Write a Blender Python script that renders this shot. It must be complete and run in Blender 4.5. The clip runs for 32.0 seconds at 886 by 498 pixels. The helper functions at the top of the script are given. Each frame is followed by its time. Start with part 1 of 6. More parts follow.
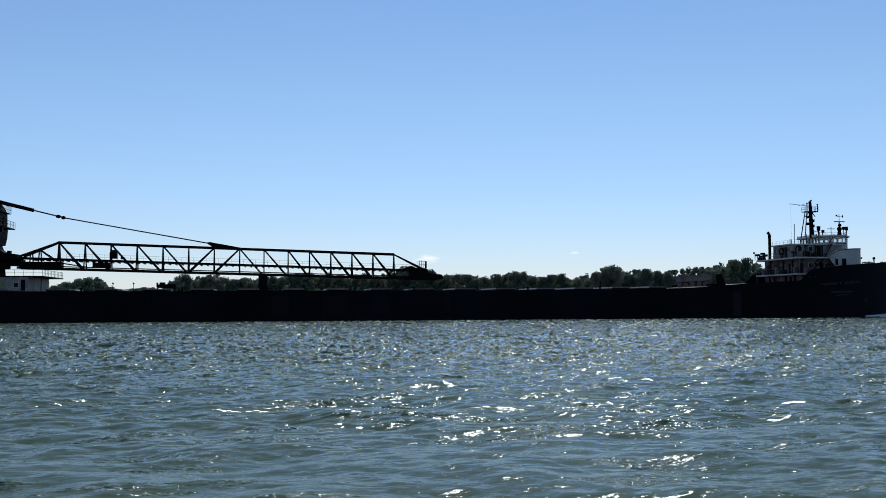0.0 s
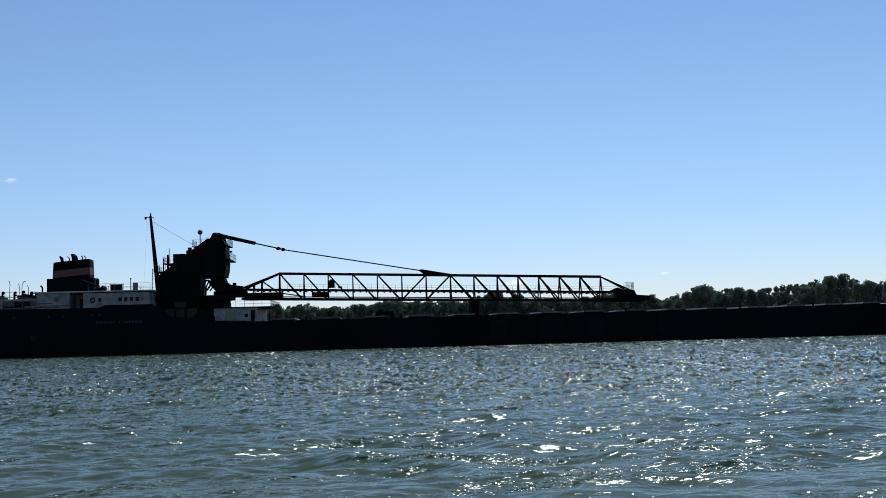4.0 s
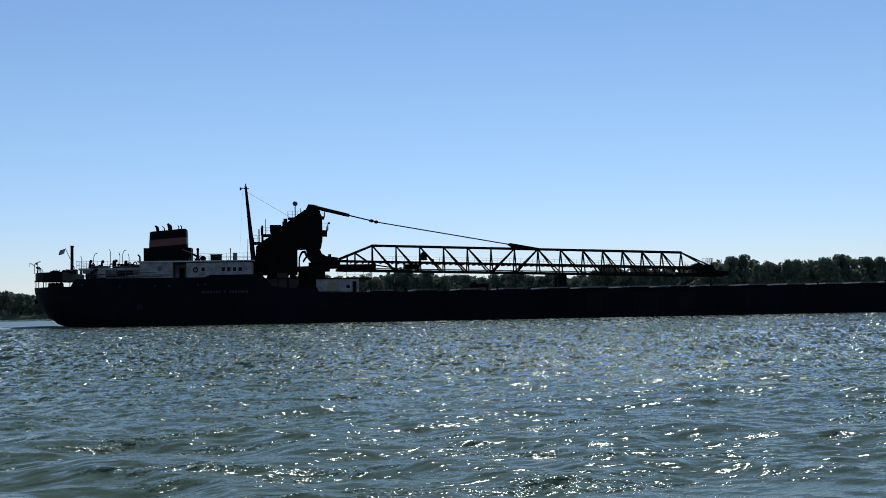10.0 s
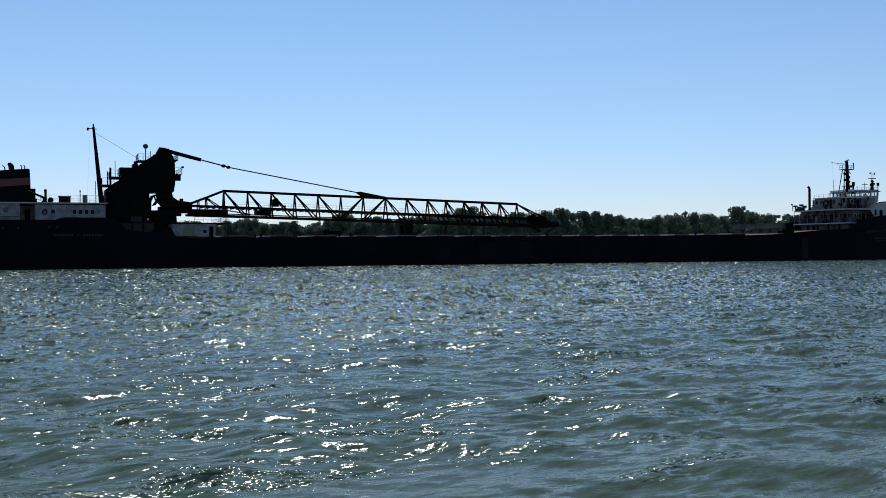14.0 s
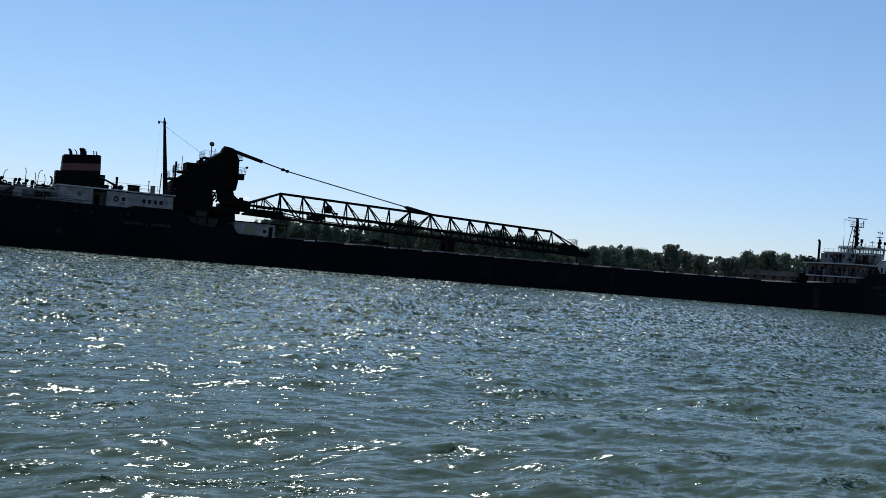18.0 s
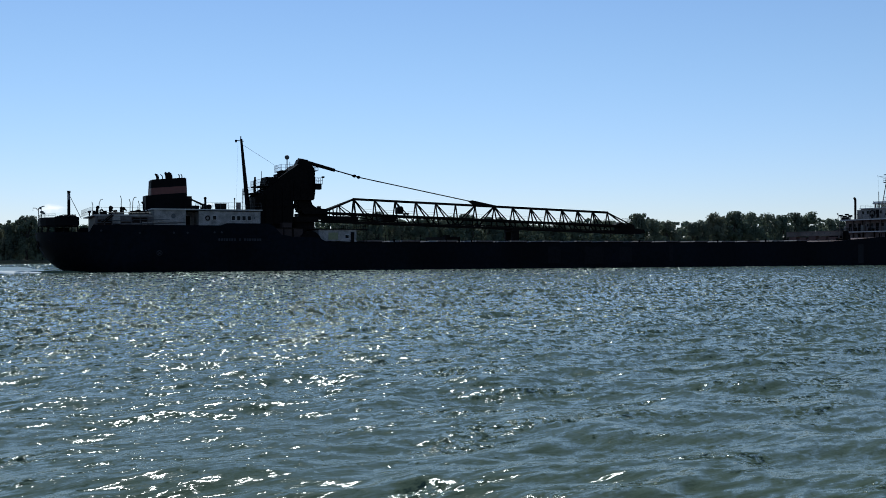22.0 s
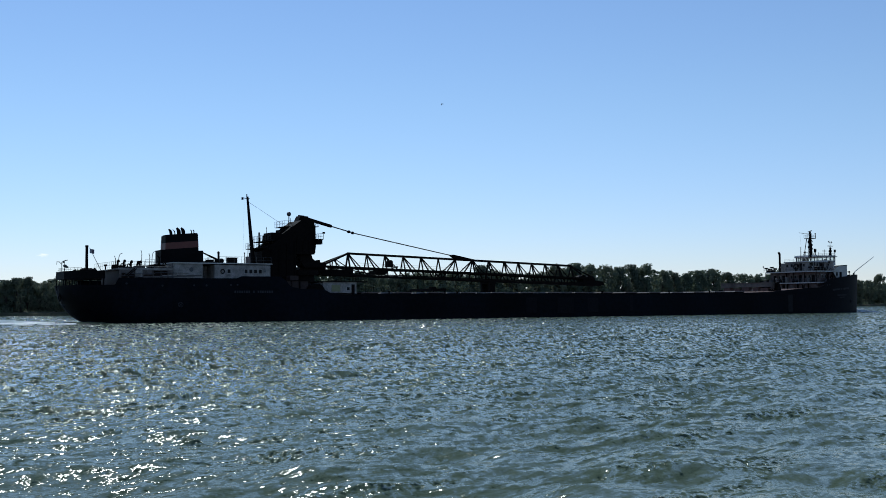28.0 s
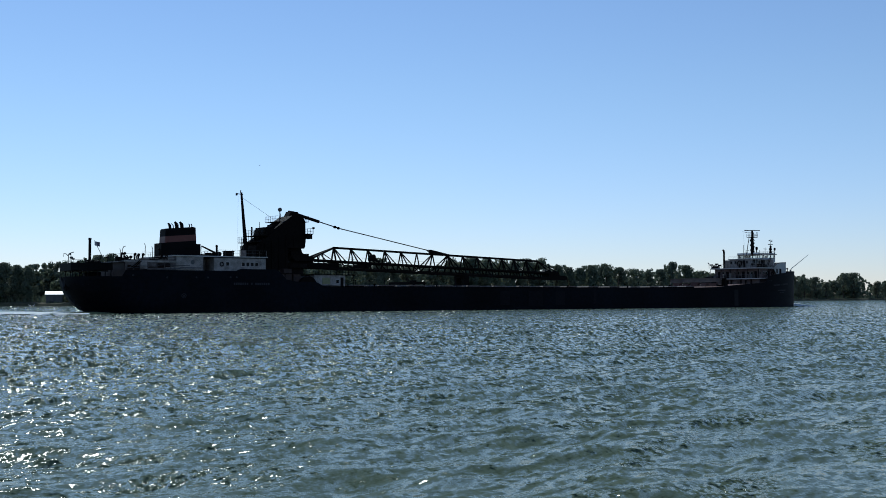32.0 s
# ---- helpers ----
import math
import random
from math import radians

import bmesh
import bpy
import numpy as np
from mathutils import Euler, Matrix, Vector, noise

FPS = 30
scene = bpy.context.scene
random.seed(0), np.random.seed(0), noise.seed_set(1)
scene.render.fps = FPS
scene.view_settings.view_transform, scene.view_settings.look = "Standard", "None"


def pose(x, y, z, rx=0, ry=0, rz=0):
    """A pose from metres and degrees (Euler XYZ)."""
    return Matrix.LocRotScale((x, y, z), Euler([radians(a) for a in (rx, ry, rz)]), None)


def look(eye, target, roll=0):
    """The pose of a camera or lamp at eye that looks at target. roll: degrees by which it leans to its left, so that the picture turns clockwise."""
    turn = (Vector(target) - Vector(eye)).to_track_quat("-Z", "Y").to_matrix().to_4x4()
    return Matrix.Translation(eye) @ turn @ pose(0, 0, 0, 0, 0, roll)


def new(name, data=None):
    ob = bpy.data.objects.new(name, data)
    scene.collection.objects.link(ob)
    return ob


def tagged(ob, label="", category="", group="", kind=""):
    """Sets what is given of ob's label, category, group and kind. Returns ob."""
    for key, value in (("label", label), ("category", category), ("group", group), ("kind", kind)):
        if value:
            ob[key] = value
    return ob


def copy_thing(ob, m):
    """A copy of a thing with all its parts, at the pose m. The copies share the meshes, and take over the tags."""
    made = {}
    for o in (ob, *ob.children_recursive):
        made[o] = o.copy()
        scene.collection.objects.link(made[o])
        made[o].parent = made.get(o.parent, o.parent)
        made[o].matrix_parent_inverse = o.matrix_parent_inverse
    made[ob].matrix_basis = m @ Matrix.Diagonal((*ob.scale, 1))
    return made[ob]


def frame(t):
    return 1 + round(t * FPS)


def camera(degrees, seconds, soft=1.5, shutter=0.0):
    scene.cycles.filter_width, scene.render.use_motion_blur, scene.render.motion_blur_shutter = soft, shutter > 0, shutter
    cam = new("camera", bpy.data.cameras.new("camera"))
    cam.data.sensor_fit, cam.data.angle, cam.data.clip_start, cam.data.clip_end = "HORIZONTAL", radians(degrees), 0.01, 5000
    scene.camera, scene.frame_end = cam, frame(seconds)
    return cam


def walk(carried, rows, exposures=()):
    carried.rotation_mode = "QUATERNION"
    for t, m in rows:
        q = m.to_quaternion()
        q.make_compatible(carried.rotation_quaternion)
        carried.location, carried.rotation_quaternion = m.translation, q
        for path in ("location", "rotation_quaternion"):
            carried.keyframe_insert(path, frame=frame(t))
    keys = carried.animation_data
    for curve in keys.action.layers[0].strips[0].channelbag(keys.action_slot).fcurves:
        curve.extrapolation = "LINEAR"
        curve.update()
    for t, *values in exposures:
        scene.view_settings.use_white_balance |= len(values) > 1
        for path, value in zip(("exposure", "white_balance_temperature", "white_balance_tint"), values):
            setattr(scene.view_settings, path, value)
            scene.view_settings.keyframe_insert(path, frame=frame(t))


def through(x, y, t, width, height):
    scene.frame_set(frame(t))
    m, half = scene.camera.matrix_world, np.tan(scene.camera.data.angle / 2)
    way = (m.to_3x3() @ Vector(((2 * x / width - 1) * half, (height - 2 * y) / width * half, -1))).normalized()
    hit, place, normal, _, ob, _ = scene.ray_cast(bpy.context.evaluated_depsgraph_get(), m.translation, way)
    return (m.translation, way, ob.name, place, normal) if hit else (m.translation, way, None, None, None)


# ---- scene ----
EXPOSURES = [(0, -0.11), (12, -0.1), (23, -0.05), (32, 0.02)]
cam = camera(44.08, 32.0, soft=0.9)
EYE = (0.0, 0.0, 2.70)


def aim(turn, tilt, lean):
    """The camera at its place on the near shore: heading, tilt up and lean in degrees."""
    return pose(*EYE, 90 + tilt, 0, turn) @ pose(0, 0, 0, 0, 0, lean)


walk(cam, [
    (0, aim(-14.39, 2.81, -0.24)),
    (0.5, aim(-14.06, 2.82, -0.28)),
    (1, aim(-13.80, 2.96, -0.39)),
    (1.5, aim(-13.45, 3.23, -0.49)),
    (2, aim(-13.08, 3.51, -0.61)),
    (2.5, aim(-12.38, 3.77, -0.84)),
    (3, aim(-11.53, 4.00, -1.06)),
    (3.5, aim(-10.58, 4.21, -1.34)),
    (5.5, aim(-8.67, 3.65, -1.27)),
    (6, aim(-8.23, 3.35, -0.98)),
    (6.5, aim(-7.60, 3.36, -0.85)),
    (7, aim(-7.43, 3.55, -0.91)),
    (7.5, aim(-7.65, 3.81, -0.83)),
    (8, aim(-8.49, 3.87, -0.88)),
    (8.5, aim(-9.61, 3.83, -0.99)),
    (9, aim(-11.08, 3.63, -0.98)),
    (9.5, aim(-12.66, 3.30, -1.00)),
    (10, aim(-14.52, 2.84, -1.01)),
    (10.5, aim(-16.26, 2.39, -1.04)),
    (11, aim(-17.65, 2.02, -1.06)),
    (11.5, aim(-18.78, 1.72, -0.98)),
    (12, aim(-20.14, 1.42, -0.95)),
    (12.5, aim(-21.94, 1.18, -0.93)),
    (13, aim(-24.16, 0.88, -0.98)),
    (13.5, aim(-26.55, 0.48, -0.69)),
    (15.5, aim(-30.52, -1.03, 0.51)),
    (16, aim(-30.70, -0.47, 0.98)),
    (16.5, aim(-30.87, 0.15, 1.81)),
    (17, aim(-31.02, 0.64, 3.09)),
    (17.5, aim(-31.31, 0.86, 4.25)),
    (18, aim(-31.64, 0.82, 4.85)),
    (18.5, aim(-32.00, 0.72, 4.80)),
    (19, aim(-32.33, 0.63, 4.45)),
    (19.5, aim(-32.47, 0.62, 3.98)),
    (20, aim(-32.55, 0.64, 3.50)),
    (20.5, aim(-32.72, 0.53, 2.93)),
    (21, aim(-33.09, 0.27, 2.12)),
    (21.5, aim(-33.42, 0.11, 1.02)),
    (22, aim(-33.28, 0.24, -0.19)),
    (22.5, aim(-32.80, 0.69, -1.11)),
    (23, aim(-32.50, 1.24, -1.32)),
    (23.5, aim(-32.96, 1.47, -0.76)),
    (24, aim(-34.38, 1.32, 0.12)),
    (24.5, aim(-36.35, 1.03, 1.02)),
    (26.5, aim(-39.67, 2.09, 0.33)),
    (27, aim(-39.83, 2.53, -0.03)),
    (27.5, aim(-40.33, 2.80, -0.25)),
    (28, aim(-41.35, 2.89, -0.41)),
    (28.5, aim(-42.61, 2.81, -0.45)),
    (29, aim(-44.02, 2.69, -0.45)),
    (29.5, aim(-45.27, 2.59, -0.41)),
    (30, aim(-46.18, 2.62, -0.43)),
    (30.5, aim(-46.69, 2.71, -0.37)),
    (31, aim(-46.87, 2.76, -0.28)),
    (31.5, aim(-46.82, 2.65, -0.25)),
    (32, aim(-46.75, 2.50, -0.09)),
], exposures=EXPOSURES)

# ---- light ----
SUN_AZ, SUN_EL = 20.5, 46.0
world = bpy.data.worlds.new("sky")
scene.world = world
world.use_nodes = True
wn = world.node_tree
sky = wn.nodes.new("ShaderNodeTexSky")
sky.sky_type = "NISHITA"
sky.sun_disc = False
sky.sun_elevation = radians(SUN_EL)
sky.sun_rotation = radians(SUN_AZ)
sky.altitude = 180
sky.air_density = 1.1
sky.dust_density = 0.0
sky.ozone_density = 3.0
tint = wn.nodes.new("ShaderNodeMix")
tint.data_type, tint.blend_type = "RGBA", "MULTIPLY"
tint.inputs["Factor"].default_value = 1.0
haze = wn.nodes.new("ShaderNodeValToRGB")
haze.color_ramp.interpolation = "EASE"
haze.color_ramp.elements[0].position, haze.color_ramp.elements[1].position = 0.0, 0.2
haze.color_ramp.elements[0].color, haze.color_ramp.elements[1].color = (0.71, 0.8, 1.12, 1), (0.79, 0.88, 1.02, 1)
where, parts3 = wn.nodes.new("ShaderNodeTexCoord"), wn.nodes.new("ShaderNodeSeparateXYZ")
wn.links.new(where.outputs["Generated"], parts3.inputs[0])
wn.links.new(parts3.outputs["Z"], haze.inputs["Fac"])
wn.links.new(haze.outputs["Color"], tint.inputs["B"])
wn.links.new(sky.outputs[0], tint.inputs["A"])


def puff(below, az, up, wide, high, amount):
    """A small far cloud low in the sky, ragged by noise; returns the sky's colour with it."""
    at, over = radians(az), radians(up)
    centre = Vector((math.sin(at) * math.cos(over), math.cos(at) * math.cos(over), math.sin(over)))
    side = Vector((math.cos(at), -math.sin(at), 0)) / radians(wide)
    rise = Vector((0, 0, 1)) / radians(high)
    off, u, v, flat, size, ragged, mask, blend = [wn.nodes.new("ShaderNode" + k) for k in (
        "VectorMath", "VectorMath", "VectorMath", "CombineXYZ", "VectorMath", "TexNoise", "MapRange", "Mix")]
    off.operation, u.operation, v.operation, size.operation = "SUBTRACT", "DOT_PRODUCT", "DOT_PRODUCT", "LENGTH"
    off.inputs[1].default_value, u.inputs[1].default_value, v.inputs[1].default_value = centre, side, rise
    wn.links.new(where.outputs["Generated"], off.inputs[0])
    for k, axis in ((u, "X"), (v, "Y")):
        wn.links.new(off.outputs[0], k.inputs[0])
        wn.links.new(k.outputs["Value"], flat.inputs[axis])
    wn.links.new(flat.outputs[0], size.inputs[0])
    ragged.inputs["Scale"].default_value, ragged.inputs["Detail"].default_value = 1.6, 5
    wn.links.new(flat.outputs[0], ragged.inputs["Vector"])
    add = wn.nodes.new("ShaderNodeMath")
    add.operation, add.inputs[2].default_value = "MULTIPLY_ADD", 0.0
    add.inputs[1].default_value = 1.6
    wn.links.new(ragged.outputs["Fac"], add.inputs[0])
    wn.links.new(size.outputs["Value"], add.inputs[2])
    mask.interpolation_type = "SMOOTHSTEP"
    mask.inputs["From Min"].default_value, mask.inputs["From Max"].default_value = 1.75, 0.75
    mask.inputs["To Min"].default_value, mask.inputs["To Max"].default_value = 0.0, amount
    wn.links.new(add.outputs[0], mask.inputs["Value"])
    blend.data_type = "RGBA"
    blend.inputs["B"].default_value = (11.0, 11.2, 11.6, 1)
    wn.links.new(mask.outputs["Result"], blend.inputs["Factor"])
    wn.links.new(below, blend.inputs["A"])
    return blend.outputs["Result"]


high_sky = puff(tint.outputs["Result"], 13.59, 2.29, 0.9, 0.3, 0.7)
high_sky = puff(high_sky, 21.26, 2.56, 0.35, 0.12, 0.5)
high_sky = puff(high_sky, -11.77, 7.79, 0.4, 0.18, 0.35)
wn.links.new(high_sky, wn.nodes["Background"].inputs[0])
wn.nodes["Background"].inputs[1].default_value = 0.105
sun = new("sun", bpy.data.lights.new("sun", "SUN"))
sun.data.energy = 2.4
sun.data.angle = radians(0.55)
sun.data.color = (0.92, 1.0, 1.01)
SUN_WAY = Vector((math.sin(radians(SUN_AZ)) * math.cos(radians(SUN_EL)),
                  math.cos(radians(SUN_AZ)) * math.cos(radians(SUN_EL)), math.sin(radians(SUN_EL))))
sun.matrix_world = look(SUN_WAY * 300, (0, 0, 0))


# ---- materials ----
def surface(name, colour, rough=0.6, metal=0.0, vary=0.25, scale=1.0, bump=0.0, second=None, patch=0.12, spec=0.5):
    """A painted or natural surface: two scales of noise in its colour, fine grain in its relief."""
    m = bpy.data.materials.new(name)
    m.use_nodes = True
    n, l = m.node_tree.nodes, m.node_tree.links
    p = n["Principled BSDF"]
    p.inputs["Roughness"].default_value = rough
    p.inputs["Metallic"].default_value = metal
    p.inputs["Specular IOR Level"].default_value = spec
    co = n.new("ShaderNodeTexCoord")
    big, small = n.new("ShaderNodeTexNoise"), n.new("ShaderNodeTexNoise")
    big.inputs["Scale"].default_value, small.inputs["Scale"].default_value = patch * scale, 2.2 * scale
    big.inputs["Detail"].default_value, small.inputs["Detail"].default_value = 5, 6
    for t in (big, small):
        l.new(co.outputs["Object"], t.inputs["Vector"])
    ramp = n.new("ShaderNodeValToRGB")
    ramp.color_ramp.elements[0].position, ramp.color_ramp.elements[1].position = 0.38, 0.68
    other = second or tuple(c * (1 + vary) for c in colour)
    ramp.color_ramp.elements[0].color, ramp.color_ramp.elements[1].color = (*colour, 1), (*other, 1)
    l.new(big.outputs["Fac"], ramp.inputs["Fac"])
    mul = n.new("ShaderNodeMix")
    mul.data_type, mul.blend_type = "RGBA", "MULTIPLY"
    mul.inputs["Factor"].default_value = min(1.0, vary * 2)
    grey = n.new("ShaderNodeValToRGB")
    grey.color_ramp.elements[0].position, grey.color_ramp.elements[1].position = 0.3, 0.7
    grey.color_ramp.elements[0].color, grey.color_ramp.elements[1].color = (0.5, 0.5, 0.5, 1), (1, 1, 1, 1)
    l.new(small.outputs["Fac"], grey.inputs["Fac"])
    l.new(ramp.outputs["Color"], mul.inputs["A"])
    l.new(grey.outputs["Color"], mul.inputs["B"])
    l.new(mul.outputs["Result"], p.inputs["Base Color"])
    if bump:
        b = n.new("ShaderNodeBump")
        b.inputs["Strength"].default_value = bump
        b.inputs["Distance"].default_value = 0.05
        l.new(small.outputs["Fac"], b.inputs["Height"])
        l.new(b.outputs["Normal"], p.inputs["Normal"])
    return m


def clear_glass():
    m = bpy.data.materials.new("clear_glass")
    m.use_nodes = True
    n, l = m.node_tree.nodes, m.node_tree.links
    n.remove(n["Principled BSDF"])
    t, g, mix = n.new("ShaderNodeBsdfTransparent"), n.new("ShaderNodeBsdfGlossy"), n.new("ShaderNodeMixShader")
    t.inputs["Color"].default_value = (0.93, 0.95, 0.95, 1)
    g.inputs["Roughness"].default_value = 0.02
    mix.inputs[0].default_value = 0.08
    l.new(t.outputs[0], mix.inputs[1])
    l.new(g.outputs[0], mix.inputs[2])
    l.new(mix.outputs[0], n["Material Output"].inputs["Surface"])
    return m


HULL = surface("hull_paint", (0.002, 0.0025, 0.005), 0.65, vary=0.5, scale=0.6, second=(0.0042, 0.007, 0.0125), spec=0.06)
FENDER = surface("fender_plate", (0.013, 0.013, 0.016), 0.6, vary=0.4, spec=0.08)
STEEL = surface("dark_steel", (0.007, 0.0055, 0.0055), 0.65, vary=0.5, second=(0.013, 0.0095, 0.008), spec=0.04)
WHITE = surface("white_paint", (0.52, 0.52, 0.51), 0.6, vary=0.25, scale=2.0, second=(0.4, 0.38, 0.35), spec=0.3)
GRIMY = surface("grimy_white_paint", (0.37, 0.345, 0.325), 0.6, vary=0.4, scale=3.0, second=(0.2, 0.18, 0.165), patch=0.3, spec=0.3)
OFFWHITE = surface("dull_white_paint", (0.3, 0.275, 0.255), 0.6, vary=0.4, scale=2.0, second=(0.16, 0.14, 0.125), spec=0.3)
CREAM = surface("hatch_paint", (0.24, 0.2, 0.175), 0.6, vary=0.4, second=(0.12, 0.085, 0.075))
DECK = surface("deck_paint", (0.09, 0.035, 0.025), 0.7, vary=0.4)
ORANGE = surface("orange_band", (0.1, 0.02, 0.013), 0.55, vary=0.2)
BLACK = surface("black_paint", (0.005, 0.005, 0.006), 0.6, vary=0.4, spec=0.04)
BEAM = surface("beam_paint", (0.2, 0.16, 0.135), 0.6, vary=0.4, scale=2.0, second=(0.1, 0.075, 0.065), spec=0.2)
GREYP = surface("grey_fittings", (0.06, 0.06, 0.06), 0.5, vary=0.3)
CLEAR = clear_glass()
SCUFF = surface("scuffed_paint", (0.0075, 0.0075, 0.0105), 0.65, vary=0.5, spec=0.06)
FLAGM = surface("flag_cloth", (0.05, 0.04, 0.08), 0.8, vary=0.1, second=(0.34, 0.34, 0.36), patch=1.6)
DRAB = surface("drab_paint", (0.2, 0.175, 0.165), 0.65, vary=0.45, scale=2.5, second=(0.09, 0.07, 0.06), patch=0.4, spec=0.2)
YELLOW = surface("faded_yellow", (0.2, 0.2, 0.1), 0.6, vary=0.25)
GLASS = surface("dark_glass", (0.006, 0.008, 0.009), 0.15, vary=0.1, spec=0.05)
MARK = surface("worn_white_mark", (0.032, 0.032, 0.037), 0.7, vary=0.4, spec=0.1)
BROWN = surface("brown_paint", (0.055, 0.034, 0.031), 0.6, vary=0.45, scale=2.0, second=(0.028, 0.018, 0.016), spec=0.2)
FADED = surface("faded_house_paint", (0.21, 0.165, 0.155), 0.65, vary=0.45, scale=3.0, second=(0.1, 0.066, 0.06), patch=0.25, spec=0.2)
BARK = surface("bark", (0.06, 0.045, 0.035), 0.9, vary=0.4, bump=0.5)
GRASS = surface("bank_grass", (0.055, 0.06, 0.025), 0.95, vary=0.4, scale=0.5, second=(0.1, 0.085, 0.042), bump=0.6)
MUD = surface("river_bed", (0.05, 0.05, 0.035), 0.9, vary=0.4)
TIN = surface("tin_roof", (0.75, 0.75, 0.74), 0.35, vary=0.1)
BOARD = surface("grey_boards", (0.1, 0.1, 0.095), 0.8, vary=0.3)
BUOYG = surface("buoy_paint", (0.008, 0.014, 0.01), 0.6, vary=0.3)
GULL = surface("gull_feathers", (0.03, 0.03, 0.034), 0.8, vary=0.1)
BEAK = surface("orange_beak", (0.5, 0.18, 0.03), 0.6, vary=0.1)


def leaf_material(name, colour):
    m = bpy.data.materials.new(name)
    m.use_nodes = True
    n, l = m.node_tree.nodes, m.node_tree.links
    p = n["Principled BSDF"]
    p.inputs["Roughness"].default_value = 0.7
    p.inputs["Specular IOR Level"].default_value = 0.2
    info, geo = n.new("ShaderNodeObjectInfo"), n.new("ShaderNodeNewGeometry")
    hue = n.new("ShaderNodeHueSaturation")
    hue.inputs["Color"].default_value = (*colour, 1)
    a = n.new("ShaderNodeMapRange")
    a.inputs["To Min"].default_value, a.inputs["To Max"].default_value = 0.485, 0.52
    l.new(info.outputs["Random"], a.inputs["Value"])
    l.new(a.outputs["Result"], hue.inputs["Hue"])
    b = n.new("ShaderNodeMapRange")
    b.inputs["To Min"].default_value, b.inputs["To Max"].default_value = 0.88, 1.1
    l.new(geo.outputs["Random Per Island"], b.inputs["Value"])
    l.new(b.outputs["Result"], hue.inputs["Value"])
    l.new(hue.outputs["Color"], p.inputs["Base Color"])
    tr = n.new("ShaderNodeBsdfTranslucent")
    l.new(hue.outputs["Color"], tr.inputs["Color"])
    mix = n.new("ShaderNodeMixShader")
    mix.inputs[0].default_value = 0.42
    l.new(p.outputs[0], mix.inputs[1])
    l.new(tr.outputs[0], mix.inputs[2])
    l.new(mix.outputs[0], n["Material Output"].inputs["Surface"])
    return m


LEAVES = [leaf_material("leaves_dark", (0.125, 0.15, 0.098)), leaf_material("leaves_mid", (0.155, 0.18, 0.115)),
          leaf_material("leaves_olive", (0.185, 0.195, 0.125))]


